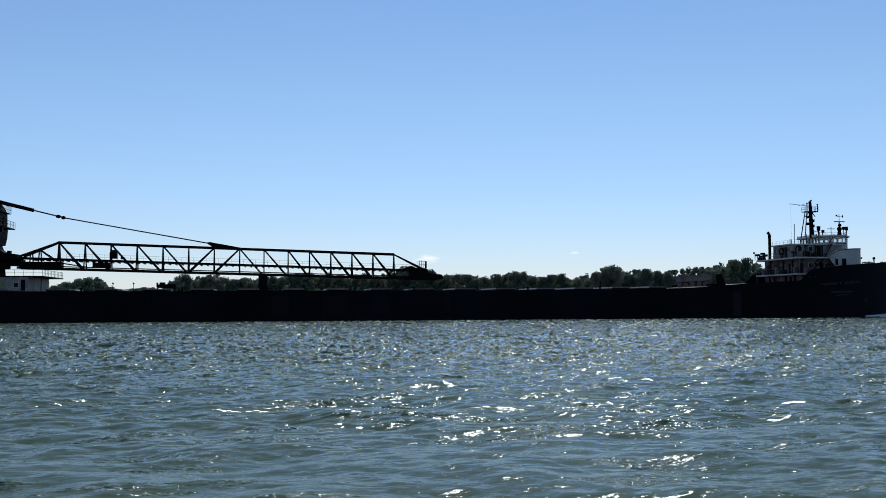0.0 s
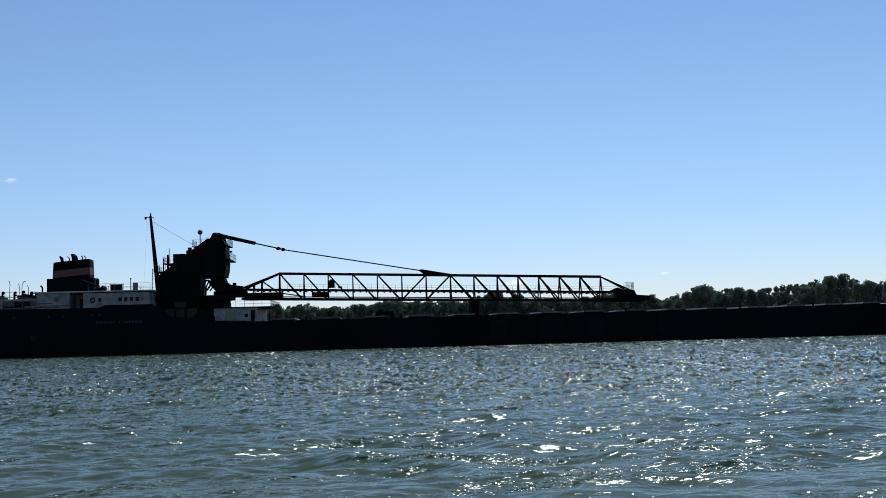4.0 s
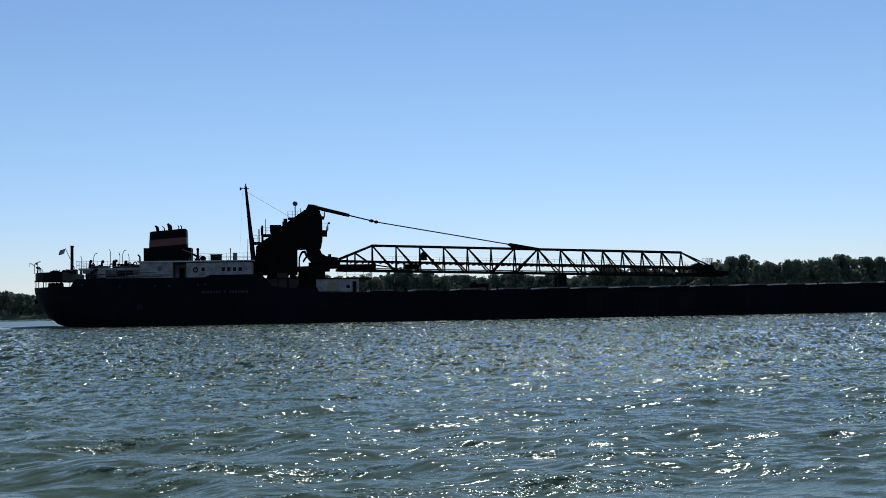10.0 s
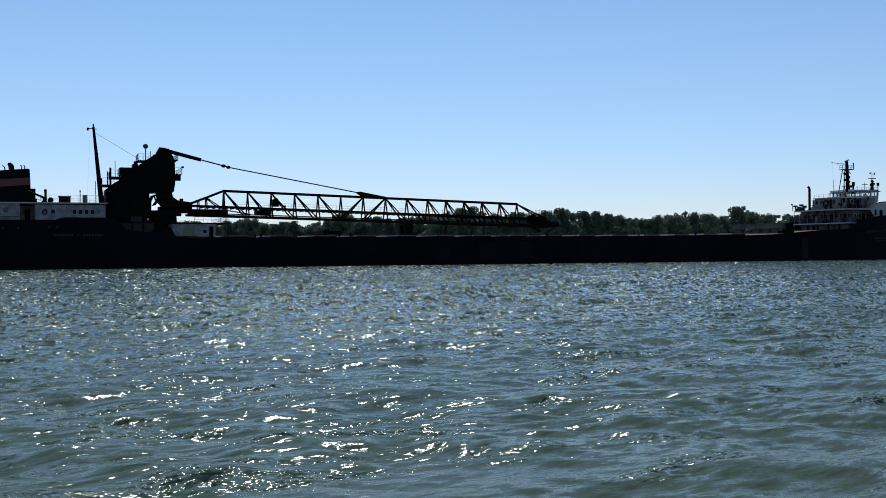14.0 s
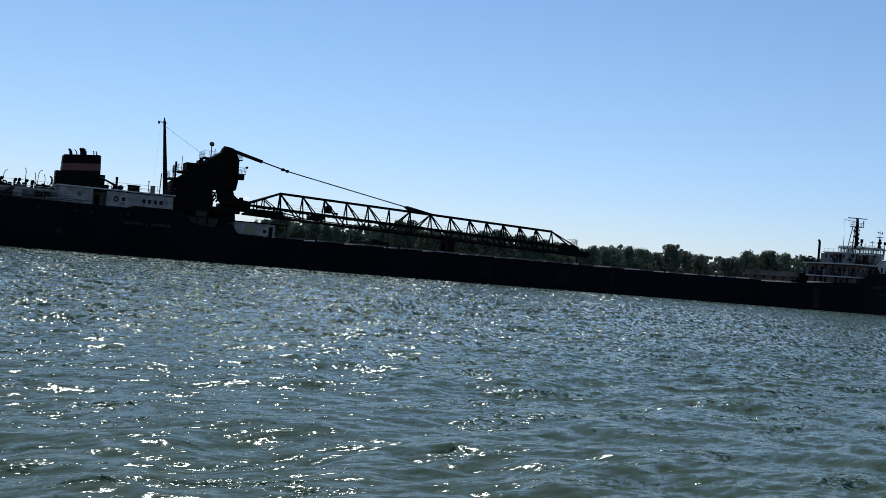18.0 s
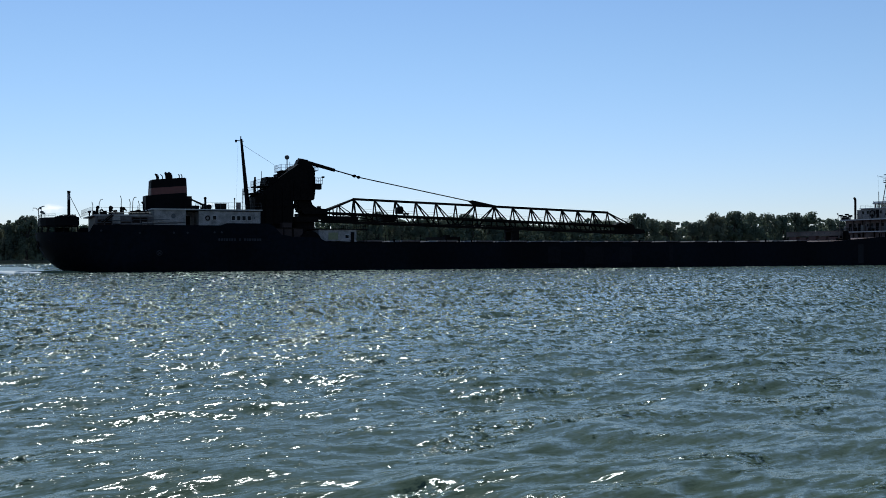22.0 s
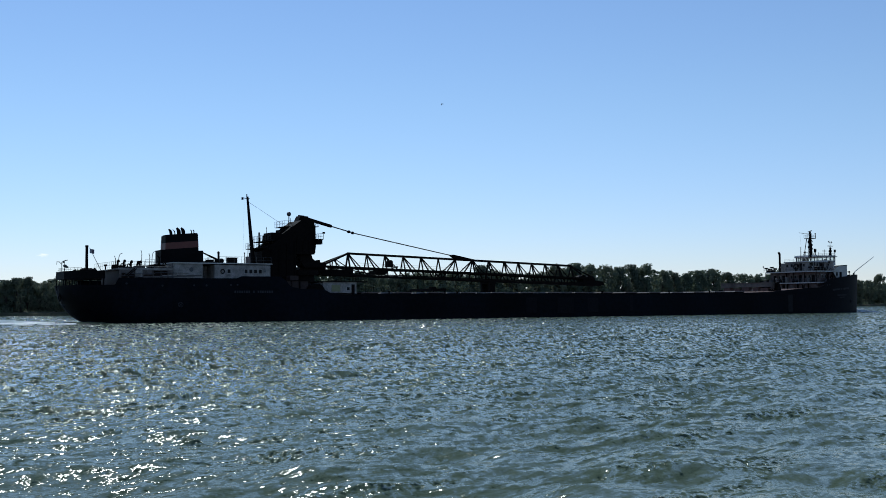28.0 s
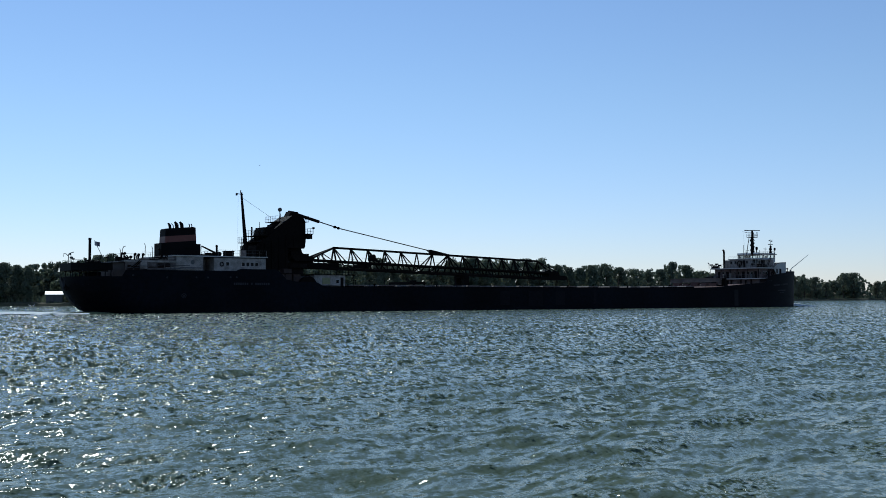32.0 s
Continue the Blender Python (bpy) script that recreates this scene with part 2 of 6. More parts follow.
def water_material():
    m = bpy.data.materials.new("river_water")
    m.use_nodes = True
    n, l = m.node_tree.nodes, m.node_tree.links
    p = n["Principled BSDF"]
    p.inputs["Base Color"].default_value = (0.106, 0.135, 0.077, 1)
    p.inputs["Roughness"].default_value = 0.118
    p.inputs["IOR"].default_value = 1.18
    co = n.new("ShaderNodeTexCoord")
    last = None
    for size, dist, stretch in ((2.2, 0.006, 2.6), (9.0, 0.0013, 2.8), (24.0, 0.0005, 2.4)):
        mp = n.new("ShaderNodeMapping")
        mp.inputs["Scale"].default_value = (1 / stretch, 1.0, 1.0)
        mp.inputs["Rotation"].default_value = (0, 0, 0.3 * math.sin(size))
        l.new(co.outputs["Object"], mp.inputs["Vector"])
        t = n.new("ShaderNodeTexNoise")
        t.inputs["Scale"].default_value, t.inputs["Detail"].default_value = size, 3
        t.inputs["Roughness"].default_value = 0.55
        l.new(mp.outputs["Vector"], t.inputs["Vector"])
        b = n.new("ShaderNodeBump")
        b.inputs["Strength"].default_value = 1.0
        b.inputs["Distance"].default_value = dist * 6
        l.new(t.outputs["Fac"], b.inputs["Height"])
        if last:
            l.new(last.outputs["Normal"], b.inputs["Normal"])
        last = b
    # cat's-paw ripples: fine random slope whose grain grows with the distance from the near bank
    def maths(kind, a, b=None, c=None):
        k = n.new("ShaderNodeMath")
        k.operation = kind
        for socket, value in zip(k.inputs, (a, b, c)):
            if isinstance(value, (int, float)):
                socket.default_value = value
            elif value is not None:
                l.new(value, socket)
        return k.outputs[0]

    def ramp(value, low, high, to_low, to_high, smooth=False):
        k = n.new("ShaderNodeMapRange")
        k.interpolation_type = "SMOOTHSTEP" if smooth else "LINEAR"
        for name, number in zip(("From Min", "From Max", "To Min", "To Max"), (low, high, to_low, to_high)):
            k.inputs[name].default_value = number
        l.new(value, k.inputs["Value"])
        return k.outputs["Result"]

    xyz = n.new("ShaderNodeSeparateXYZ")
    l.new(co.outputs["Object"], xyz.inputs[0])
    across, off = xyz.outputs["X"], xyz.outputs["Y"]
    grain = n.new("ShaderNodeCombineXYZ")
    l.new(maths("MULTIPLY", maths("DIVIDE", across, maths("ADD", off, 26.0)), 0.7), grain.inputs["X"])
    l.new(maths("DIVIDE", 11.0, off), grain.inputs["Y"])
    dots = n.new("ShaderNodeTexNoise")
    dots.inputs["Scale"].default_value, dots.inputs["Detail"].default_value, dots.inputs["Roughness"].default_value = 430.0, 2, 0.7
    l.new(grain.outputs[0], dots.inputs["Vector"])
    # patches of fine ripples on the faces of single waves
    drawn, paws = n.new("ShaderNodeMapping"), n.new("ShaderNodeTexNoise")
    drawn.inputs["Scale"].default_value = (0.3, 0.85, 1.0)
    l.new(co.outputs["Object"], drawn.inputs["Vector"])
    paws.inputs["Scale"].default_value, paws.inputs["Detail"].default_value = 1.0, 3
    l.new(drawn.outputs["Vector"], paws.inputs["Vector"])
    patch = ramp(paws.outputs["Fac"], 0.53, 0.66, 0.0, 1.0, True)
    far = ramp(off, 24.0, 80.0, 0.0, 1.0, True)
    calm = maths("ADD", maths("MULTIPLY_ADD", far, 2.0, 0.16), maths("MULTIPLY", patch, 2.0))
    tails = maths("ADD", maths("MULTIPLY_ADD", far, 4.8, 0.5), maths("MULTIPLY", patch, 3.0))
    centre, gain, add, unit, rough, square = (n.new("ShaderNodeVectorMath") for _ in range(6))
    for k, kind in ((centre, "SUBTRACT"), (gain, "MULTIPLY"), (add, "ADD"), (unit, "NORMALIZE"), (rough, "SCALE"), (square, "DOT_PRODUCT")):
        k.operation = kind
    centre.inputs[1].default_value = (0.5, 0.56, 0.5)
    gain.inputs[1].default_value = (1.85, 1.0, 0.0)
    l.new(dots.outputs["Color"], centre.inputs[0])
    l.new(centre.outputs[0], rough.inputs[0])
    # a few steep facets among many gentle ones
    l.new(centre.outputs[0], square.inputs[0])
    l.new(centre.outputs[0], square.inputs[1])
    l.new(maths("ADD", calm, maths("MULTIPLY", maths("MULTIPLY", maths("POWER", square.outputs["Value"], 2.0), 130.0), tails)), rough.inputs["Scale"])
    l.new(rough.outputs[0], gain.inputs[0])
    l.new(last.outputs["Normal"], add.inputs[0])
    l.new(gain.outputs[0], add.inputs[1])
    l.new(add.outputs[0], unit.inputs[0])
    l.new(unit.outputs[0], p.inputs["Normal"])
    return m


WATER = water_material()


def slick_material():
    m = bpy.data.materials.new("smoothed_water")
    m.use_nodes = True
    n, l = m.node_tree.nodes, m.node_tree.links
    p = n["Principled BSDF"]
    p.inputs["Base Color"].default_value = (0.14, 0.17, 0.12, 1)
    p.inputs["Roughness"].default_value = 0.3
    p.inputs["IOR"].default_value = 1.2
    co, mp, t, b = (n.new("ShaderNode" + k) for k in ("TexCoord", "Mapping", "TexNoise", "Bump"))
    mp.inputs["Scale"].default_value = (0.3, 1.0, 1.0)
    t.inputs["Scale"].default_value, t.inputs["Detail"].default_value = 0.9, 5
    b.inputs["Strength"].default_value, b.inputs["Distance"].default_value = 1.0, 0.12
    l.new(co.outputs["Object"], mp.inputs["Vector"])
    l.new(mp.outputs["Vector"], t.inputs["Vector"])
    l.new(t.outputs["Fac"], b.inputs["Height"])
    l.new(b.outputs["Normal"], p.inputs["Normal"])
    return m


SLICK = slick_material()


def foam_material(name, colour, through):
    """White scattering stuff that lets part of the light through from behind."""
    m = bpy.data.materials.new(name)
    m.use_nodes = True
    n, l = m.node_tree.nodes, m.node_tree.links
    p = n["Principled BSDF"]
    grain, ramp = n.new("ShaderNodeTexNoise"), n.new("ShaderNodeMix")
    grain.inputs["Scale"].default_value = 3.0
    ramp.data_type = "RGBA"
    ramp.inputs["A"].default_value, ramp.inputs["B"].default_value = (*[c * 0.75 for c in colour], 1), (*colour, 1)
    l.new(grain.outputs["Fac"], ramp.inputs["Factor"])
    l.new(ramp.outputs["Result"], p.inputs["Base Color"])
    p.inputs["Roughness"].default_value = 0.6
    t, mix = n.new("ShaderNodeBsdfTranslucent"), n.new("ShaderNodeMixShader")
    l.new(ramp.outputs["Result"], t.inputs["Color"])
    mix.inputs[0].default_value = through
    l.new(p.outputs[0], mix.inputs[1])
    l.new(t.outputs[0], mix.inputs[2])
    l.new(mix.outputs[0], n["Material Output"].inputs["Surface"])
    return m


FOAM = foam_material("foam", (0.9, 0.95, 0.93), 0.3)
FEATHER = foam_material("white_feathers", (0.9, 0.9, 0.88), 0.4)


# ---- building blocks ----
class Build:
    """Collects vertices and faces for one mesh."""

    def __init__(self):
        self.v, self.f, self.smooth, self.n = [], [], [], []

    def add(self, vs, fs, smooth=False):
        k = len(self.v)
        self.v += [tuple(p) for p in vs]
        self.f += [tuple(i + k for i in q) for q in fs]
        self.smooth += [smooth] * len(fs)
        return self

    def box(self, x0, x1, y0, y1, z0, z1):
        x0, x1 = min(x0, x1), max(x0, x1)
        y0, y1 = min(y0, y1), max(y0, y1)
        vs = [(x, y, z) for z in (z0, z1) for x, y in ((x0, y0), (x1, y0), (x1, y1), (x0, y1))]
        return self.add(vs, [(3, 2, 1, 0), (4, 5, 6, 7), (0, 1, 5, 4), (1, 2, 6, 5), (2, 3, 7, 6), (3, 0, 4, 7)])

    def prism(self, outline, y0, y1):
        """Extrudes an outline in x and z from y0 to y1."""
        n = len(outline)
        area = sum(a[0] * b[1] - b[0] * a[1] for a, b in zip(outline, outline[1:] + outline[:1]))
        pts = outline if area > 0 else outline[::-1]
        vs = [(x, y0, z) for x, z in pts] + [(x, y1, z) for x, z in pts]
        fs = [tuple(range(n)), tuple(range(2 * n - 1, n - 1, -1))]
        return self.add(vs, fs + [(i, i + n, (i + 1) % n + n, (i + 1) % n) for i in range(n)])

    def column(self, plan, z0, z1, taper=1.0, lean=0.0):
        """Extrudes a plan in x and y from z0 to z1."""
        n = len(plan)
        cx, cy = sum(p[0] for p in plan) / n, sum(p[1] for p in plan) / n
        area = sum(a[0] * b[1] - b[0] * a[1] for a, b in zip(plan, plan[1:] + plan[:1]))
        pts = plan if area > 0 else plan[::-1]
        vs = [(x, y, z0) for x, y in pts] + [(cx + (x - cx) * taper + lean, cy + (y - cy) * taper, z1) for x, y in pts]
        fs = [tuple(range(n - 1, -1, -1)), tuple(range(n, 2 * n))]
        return self.add(vs, fs + [(i, (i + 1) % n, (i + 1) % n + n, i + n) for i in range(n)])

    def tube(self, p, q, r, r2=None, seg=8):
        p, q = Vector(p), Vector(q)
        r2 = r if r2 is None else r2
        w = (q - p).normalized()
        a = w.orthogonal().normalized()
        b = w.cross(a)
        vs = [c + (a * math.cos(t) + b * math.sin(t)) * rr for c, rr in ((p, r), (q, r2)) for t in [math.tau * i / seg for i in range(seg)]]
        self.add(vs, [(i, (i + 1) % seg, (i + 1) % seg + seg, i + seg) for i in range(seg)], True)
        return self.add(vs, [tuple(range(seg - 1, -1, -1)), tuple(range(seg, 2 * seg))])

    def pipe(self, pts, r, seg=6):
        for p, q in zip(pts, pts[1:]):
            self.tube(p, q, r, seg=seg)
        return self

    def ball(self, c, r, seg=10, rings=6, squash=(1, 1, 1)):
        vs = [(c[0] + r * squash[0] * math.sin(math.pi * j / rings) * math.cos(math.tau * i / seg),
               c[1] + r * squash[1] * math.sin(math.pi * j / rings) * math.sin(math.tau * i / seg),
               c[2] + r * squash[2] * math.cos(math.pi * j / rings)) for j in range(rings + 1) for i in range(seg)]
        return self.add(vs, [(j * seg + i, (j + 1) * seg + i, (j + 1) * seg + (i + 1) % seg, j * seg + (i + 1) % seg) for j in range(rings) for i in range(seg)], True)

    def rail(self, pts, height=1.05, step=1.5, r=0.035):
        """Stanchions and two rails along a line of points at deck level."""
        for p, q in zip(pts, pts[1:]):
            p, q = Vector(p), Vector(q)
            n = max(1, round((q - p).length / step))
            for i in range(n + 1):
                c = p.lerp(q, i / n)
                self.tube(c, c + Vector((0, 0, height)), r, seg=4)
            for h in (0.5, 1.0):
                self.tube(p + Vector((0, 0, h * height)), q + Vector((0, 0, h * height)), r * 0.8, seg=4)
        return self

    def mesh(self, name):
        me = bpy.data.meshes.new(name)
        me.from_pydata(self.v, [], self.f)
        me.polygons.foreach_set("use_smooth", self.smooth)
        me.update()
        if self.n:
            me.polygons.foreach_set("use_smooth", [True] * len(self.f))
            me.normals_split_custom_set_from_vertices(self.n)
        return me


STATIONS = [(-107, -108.1), (-100.1, -102.0), (-88, -88.6), (-80, -80.3), (-72.2, -72.2), (-64.1, -63.5), (-51.4, -49.9), (-43.3, -41.4), (-22.6, -19.3),
            (3.4, 7.5), (30, 34), (61.8, 64.0), (70, 71.8), (80.8, 81.2), (86.3, 86.5), (105, 105.6)]
ship = None
LINES = {"nominal": True}


def faired(v):
    """From the ship's nominal stations and heights to its true ones."""
    x, y, z = v
    rise = float(np.interp(x, [40, 80], [0.055, 0.03]))
    u = min(1.0, max(0.0, (z - 4) / 8))
    x1 = float(np.interp(x, [p[0] for p in STATIONS], [p[1] for p in STATIONS]))
    return x1 + max(0.0, x - 105), y, z * (1 + rise * u * u * (3 - 2 * u))


def part(name, b, material, parent, label=""):
    top = parent
    while top is not None and top.parent is not None:
        top = top.parent
    if top is not None and top is ship and LINES["nominal"]:
        b.v = [faired(v) for v in b.v]
    me = b.mesh(name)
    me.materials.append(material)
    ob = new(name, me)
    ob.parent = parent
    if label:
        ob["label"] = label
    return ob


def thing(name, label, category, group="", kind=""):
    return tagged(new(name), label, category, group, kind)


# ---- water, bed and far bank ----
WAVES = []
wr = random.Random(5)
for i in range(46):
    length = 0.26 * (6.0 / 0.26) ** (i / 45)
    turn = wr.gauss(-1.75, 1.1 - 0.65 * i / 45)
    WAVES.append((math.cos(turn), math.sin(turn), math.tau / length, 0.0051 * length ** 0.88 * min(1.0, 0.7 + 0.3 * length), wr.uniform(0, math.tau)))
DRIFT = (-0.55, -0.75)


def build_water():
    """One sheet whose grid widens with distance. Waves shorter than the local grid go into the normals as random slope."""
    ys, y = [], 9.0
    while y < 420:
        ys.append(y)
        y += max(0.12, 0.8 * (y * 0.86) ** 2 / 5700)
    ys += [440, 480, 540, 620, 740, 900, 1200, 1700, 2600, 4000]
    ys = np.array(ys)
    ts = np.linspace(-0.5, 2.9, 1550)
    Y, T = np.meshgrid(ys, ts, indexing="ij")
    X = (Y + 26) * T * 0.9 - 4
    dy = np.gradient(ys)[:, None] + 0 * X
    dx = (Y + 26) * 0.9 * (ts[1] - ts[0])
    Z, SX, SY, lost = (np.zeros_like(X) for _ in range(4))
    gr = random.Random(12)
    gust = np.zeros_like(X)
    for i in range(14):
        size, turn = 2.5 * 1.22 ** i, gr.gauss(1.45, 0.35)
        kx, ky = math.tau * math.cos(turn) / (2.2 * size), math.tau * math.sin(turn) / size
        gust += np.sin(kx * X + ky * Y + gr.uniform(0, 6) + 1.5 * np.sin(ky * X * 0.4 + i)) * 0.28
    gust = np.clip(0.9 + 0.4 * gust, 0.4, 1.5)
    for cx, cy, k, a, ph in WAVES:
        lam = math.tau / k
        fade = np.clip(lam / (2.5 * np.maximum(dy * abs(cy), dx * abs(cx))) - 1, 0, 1)
        arg = k * (cx * X + cy * Y) + ph + 0.9 * np.sin(0.21 * X * cy - 0.21 * Y * cx + ph)
        s = np.maximum(0.5 + 0.5 * np.sin(arg), 1e-4)
        Z += a * fade * (0.6 + 0.4 * gust) * (2 * s ** 1.5 - 0.9)
        slope = a * fade * (0.6 + 0.4 * gust) * 1.5 * s ** 0.5 * np.cos(arg) * k
        SX += slope * cx
        SY += slope * cy
        lost += (1 - fade ** 2) * (a * k) ** 2 * 0.55
    rs = np.random.RandomState(7)
    spread = np.sqrt(lost) * gust

    def ripple():
        """Random slope, drawn out along the crests."""
        w = rs.normal(size=X.shape)
        return sum(k * np.roll(w, i, 1) for i, k in enumerate((0.5, 0.9, 0.9, 0.5, 0.2))) / 1.48

    # towards the eye's shore only the near faces of the small waves show
    away = np.hypot(X, Y)
    SX += spread * (1.6 * ripple() + 0.72 * X / away)
    SY += spread * (1.0 * ripple() + 0.72 * Y / away)
    Z -= 0.22
    n, m = X.shape
    me = bpy.data.meshes.new("river")
    me.vertices.add(n * m)
    me.vertices.foreach_set("co", np.stack([X, Y, Z], -1).astype(np.float32).ravel())
    i = np.arange((n - 1) * m).reshape(n - 1, m)[:, :-1].ravel()
    quads = np.stack([i, i + 1, i + m + 1, i + m], -1).astype(np.int32)
    me.loops.add(quads.size)
    me.loops.foreach_set("vertex_index", quads.ravel())
    me.polygons.add(len(quads))
    me.polygons.foreach_set("loop_start", np.arange(0, quads.size, 4, dtype=np.int32))
    me.polygons.foreach_set("use_smooth", np.ones(len(quads), bool))
    me.update(calc_edges=True)
    nrm = np.stack([-SX, -SY, np.ones_like(SX)], -1).reshape(-1, 3)
    nrm /= np.linalg.norm(nrm, axis=1)[:, None]
    me.normals_split_custom_set_from_vertices(nrm.tolist())
    me.materials.append(WATER)
    return tagged(new("water", me), "choppy grey-green river water glittering in the sun", "river", kind="structure")


water = build_water()
skirt = Build().add([(-4500, 2.6, -0.66), (4500, 2.6, -0.66), (4500, 4500, -0.66), (-4500, 4500, -0.66)], [(0, 1, 2, 3)])
tagged(part("water", skirt, WATER, None), "calmer river water up and down stream", "river", kind="structure")

bed = Build()
bed.add([(-4900, -4900, -1.6), (4900, -4900, -1.6), (4900, 4900, -1.6), (-4900, 4900, -1.6)], [(0, 1, 2, 3)])
ground = tagged(part("ground", bed, MUD, None), "muddy river bed reaching under the whole river", "ground", kind="structure")

SHORE = [(-2600, 1500), (-900, 760), (-300, 500), (-84, 366), (-64, 381), (26, 396), (84, 388), (105, 393), (165, 350), (178, 334), (288, 328), (480, 325), (650, 318), (1000, 300), (2600, 200)]


def shore_at(az):
    """Where the far shoreline lies in a direction: distance from the viewpoint."""
    w = Vector((math.sin(radians(az)), math.cos(radians(az))))
    for a, b in zip(SHORE, SHORE[1:]):
        a, b = Vector(a), Vector(b)
        e = b - a
        det = w.x * -e.y + e.x * w.y
        if abs(det) < 1e-9:
            continue
        d = (a.x * -e.y + e.x * a.y) / det
        s = (w.x * a.y - w.y * a.x) / det
        if 0 <= s <= 1 and d > 0:
            return d
    return 900.0


def build_bank():
    pts = []
    for a, b in zip(SHORE, SHORE[1:]):
        a, b = Vector(a), Vector(b)
        n = max(1, int((b - a).length / 9))
        pts += [a.lerp(b, i / n) for i in range(n)]
    pts.append(Vector(SHORE[-1]))
    prof = [(-3, -1.5), (0.0, -0.25), (0.35, 0.55), (1.5, 0.8), (4.5, 0.95), (9, 1.15), (18, 1.4), (60, 1.7), (2200, 3)]
    b, rr = Build(), random.Random(3)
    for i, p in enumerate(pts):
        q0, q1 = pts[max(0, i - 1)], pts[min(len(pts) - 1, i + 1)]
        e = (q1 - q0).normalized()
        nrm = Vector((-e.y, e.x))
        wob = 1.6 * noise.noise((p.x * 0.03, p.y * 0.03, 0)) + 0.8 * noise.noise((p.x * 0.15, p.y * 0.15, 3))
        for off, z in prof:
            c = p + nrm * (off + wob)
            b.v.append((c.x, c.y, z + (0.25 * noise.noise((c.x * 0.1, c.y * 0.1, 5)) if z > 0.3 else 0)))
    k = len(prof)
    for i in range(len(pts) - 1):
        for j in range(k - 1):
            b.f.append((i * k + j, (i + 1) * k + j, (i + 1) * k + j + 1, i * k + j + 1))
            b.smooth.append(True)
    return tagged(part("ground", b, GRASS, None), "low grassy far bank of the river", "river bank", kind="structure")


build_bank()


def build_near_bank():
    b = Build()
    rows = [(4.2, -1.5), (3.0, -0.2), (1.6, 0.9), (-0.6, 1.3), (-6, 1.5), (-300, 3.0), (-4000, 4.0)]
    xs = [-4000, -600, -100] + list(range(-40, 42, 4)) + [100, 600, 4000]
    for x in xs:
        for y, z in rows:
            b.v.append((x, y + (0.4 * noise.noise((x * 0.2, y * 0.1, 2)) if y > -3 else 0), z))
    k = len(rows)
    for i in range(len(xs) - 1):
        for j in range(k - 1):
            b.f.append((i * k + j, i * k + j + 1, (i + 1) * k + j + 1, (i + 1) * k + j))
            b.smooth.append(True)
    tagged(part("ground", b, GRASS, None), "grassy near bank on which the viewer stands", "river bank", kind="structure")


build_near_bank()

# ---- trees on the far bank ----
SKYLINE = [(-30.0, 1.00), (-13.6, 0.76), (-13.4, 0.49), (-12.9, 1.06), (-12.4, 0.97), (-12.2, 0.41), (-11.8, 0.62), (-11.4, 0.71), (-11.0, 1.01), (-10.7, 1.21), (-10.3, 1.17), (-9.9, 0.83), (-9.7, 0.94), (-9.3, 1.13), (-8.3, 0.54), (-7.5, 1.00), (-5.9, 0.65), (-4.0, 1.22), (-3.6, 1.30), (-3.3, 1.33), (-2.9, 1.19), (-2.6, 0.82), (-2.4, 0.70), (-1.9, 0.65), (-1.3, 0.73), (-0.5, 0.81), (-0.2, 0.64), (0.2, 0.81), (0.5, 1.12), (1.0, 1.44), (1.6, 1.27), (2.3, 1.47), (2.9, 1.47), (3.4, 1.17), (7.3, 1.50), (11.4, 1.45), (11.7, 1.67), (12.3, 1.81), (12.8, 1.75), (13.2, 1.58)]
SKYLINE += [(13.6, 1.75), (14.0, 1.49), (14.6, 1.41), (15.0, 1.49), (16.8, 1.33), (18.3, 1.61), (19.5, 1.27), (20.5, 1.42), (21.1, 1.07), (22.6, 1.66), (22.9, 1.89), (23.4, 1.89), (23.7, 1.48), (24.3, 1.42), (24.6, 1.67), (25.0, 1.77), (25.5, 1.54), (25.7, 1.43), (25.9, 1.39), (26.2, 1.67), (26.4, 1.69), (26.7, 1.49), (27.1, 1.81), (27.6, 1.64), (27.7, 1.85), (28.2, 1.73), (28.6, 1.93), (28.7, 1.95), (29.1, 2.10), (29.4, 2.20), (29.8, 2.17), (30.2, 1.82), (30.8, 1.98), (31.3, 1.77), (33.0, 1.76), (34.3, 2.00), (37.7, 1.62), (39.2, 1.30), (39.4, 1.59), (39.9, 1.60)]
SKYLINE += [(40.6, 1.83), (41.0, 1.63), (41.7, 1.69), (42.3, 1.71), (42.8, 1.57), (43.0, 1.59), (43.4, 2.00), (43.9, 2.04), (44.3, 1.69), (44.5, 1.48), (44.7, 1.61), (45.0, 1.64), (45.3, 1.54), (45.6, 1.39), (45.9, 1.67), (46.3, 1.68), (46.7, 1.57), (47.1, 1.92), (47.6, 1.99), (48.2, 1.94), (48.6, 1.89), (49.0, 2.01), (49.4, 1.93), (49.9, 1.96), (50.5, 1.89), (50.9, 1.98), (51.3, 2.12), (51.8, 2.06), (52.2, 1.82), (53.4, 1.54), (54.2, 1.68), (55.1, 1.64), (55.7, 1.48), (56.2, 1.33), (57.0, 1.44), (58.0, 1.54), (58.5, 1.71), (58.9, 1.59), (60.3, 1.23), (62.7, 0.98)]
SKYLINE += [(63.1, 1.28), (63.5, 1.02), (63.8, 0.96), (64.0, 1.12), (64.3, 1.01), (64.5, 1.03), (64.7, 1.03), (65.0, 1.07), (65.2, 0.92), (65.5, 0.94), (65.8, 0.87), (66.1, 0.77), (66.5, 0.79), (66.8, 1.07), (67.2, 1.18), (67.6, 1.01), (67.8, 0.84), (68.0, 0.45), (68.3, 0.70), (68.6, 0.72), (75.0, 0.70), (88.0, 0.70)]


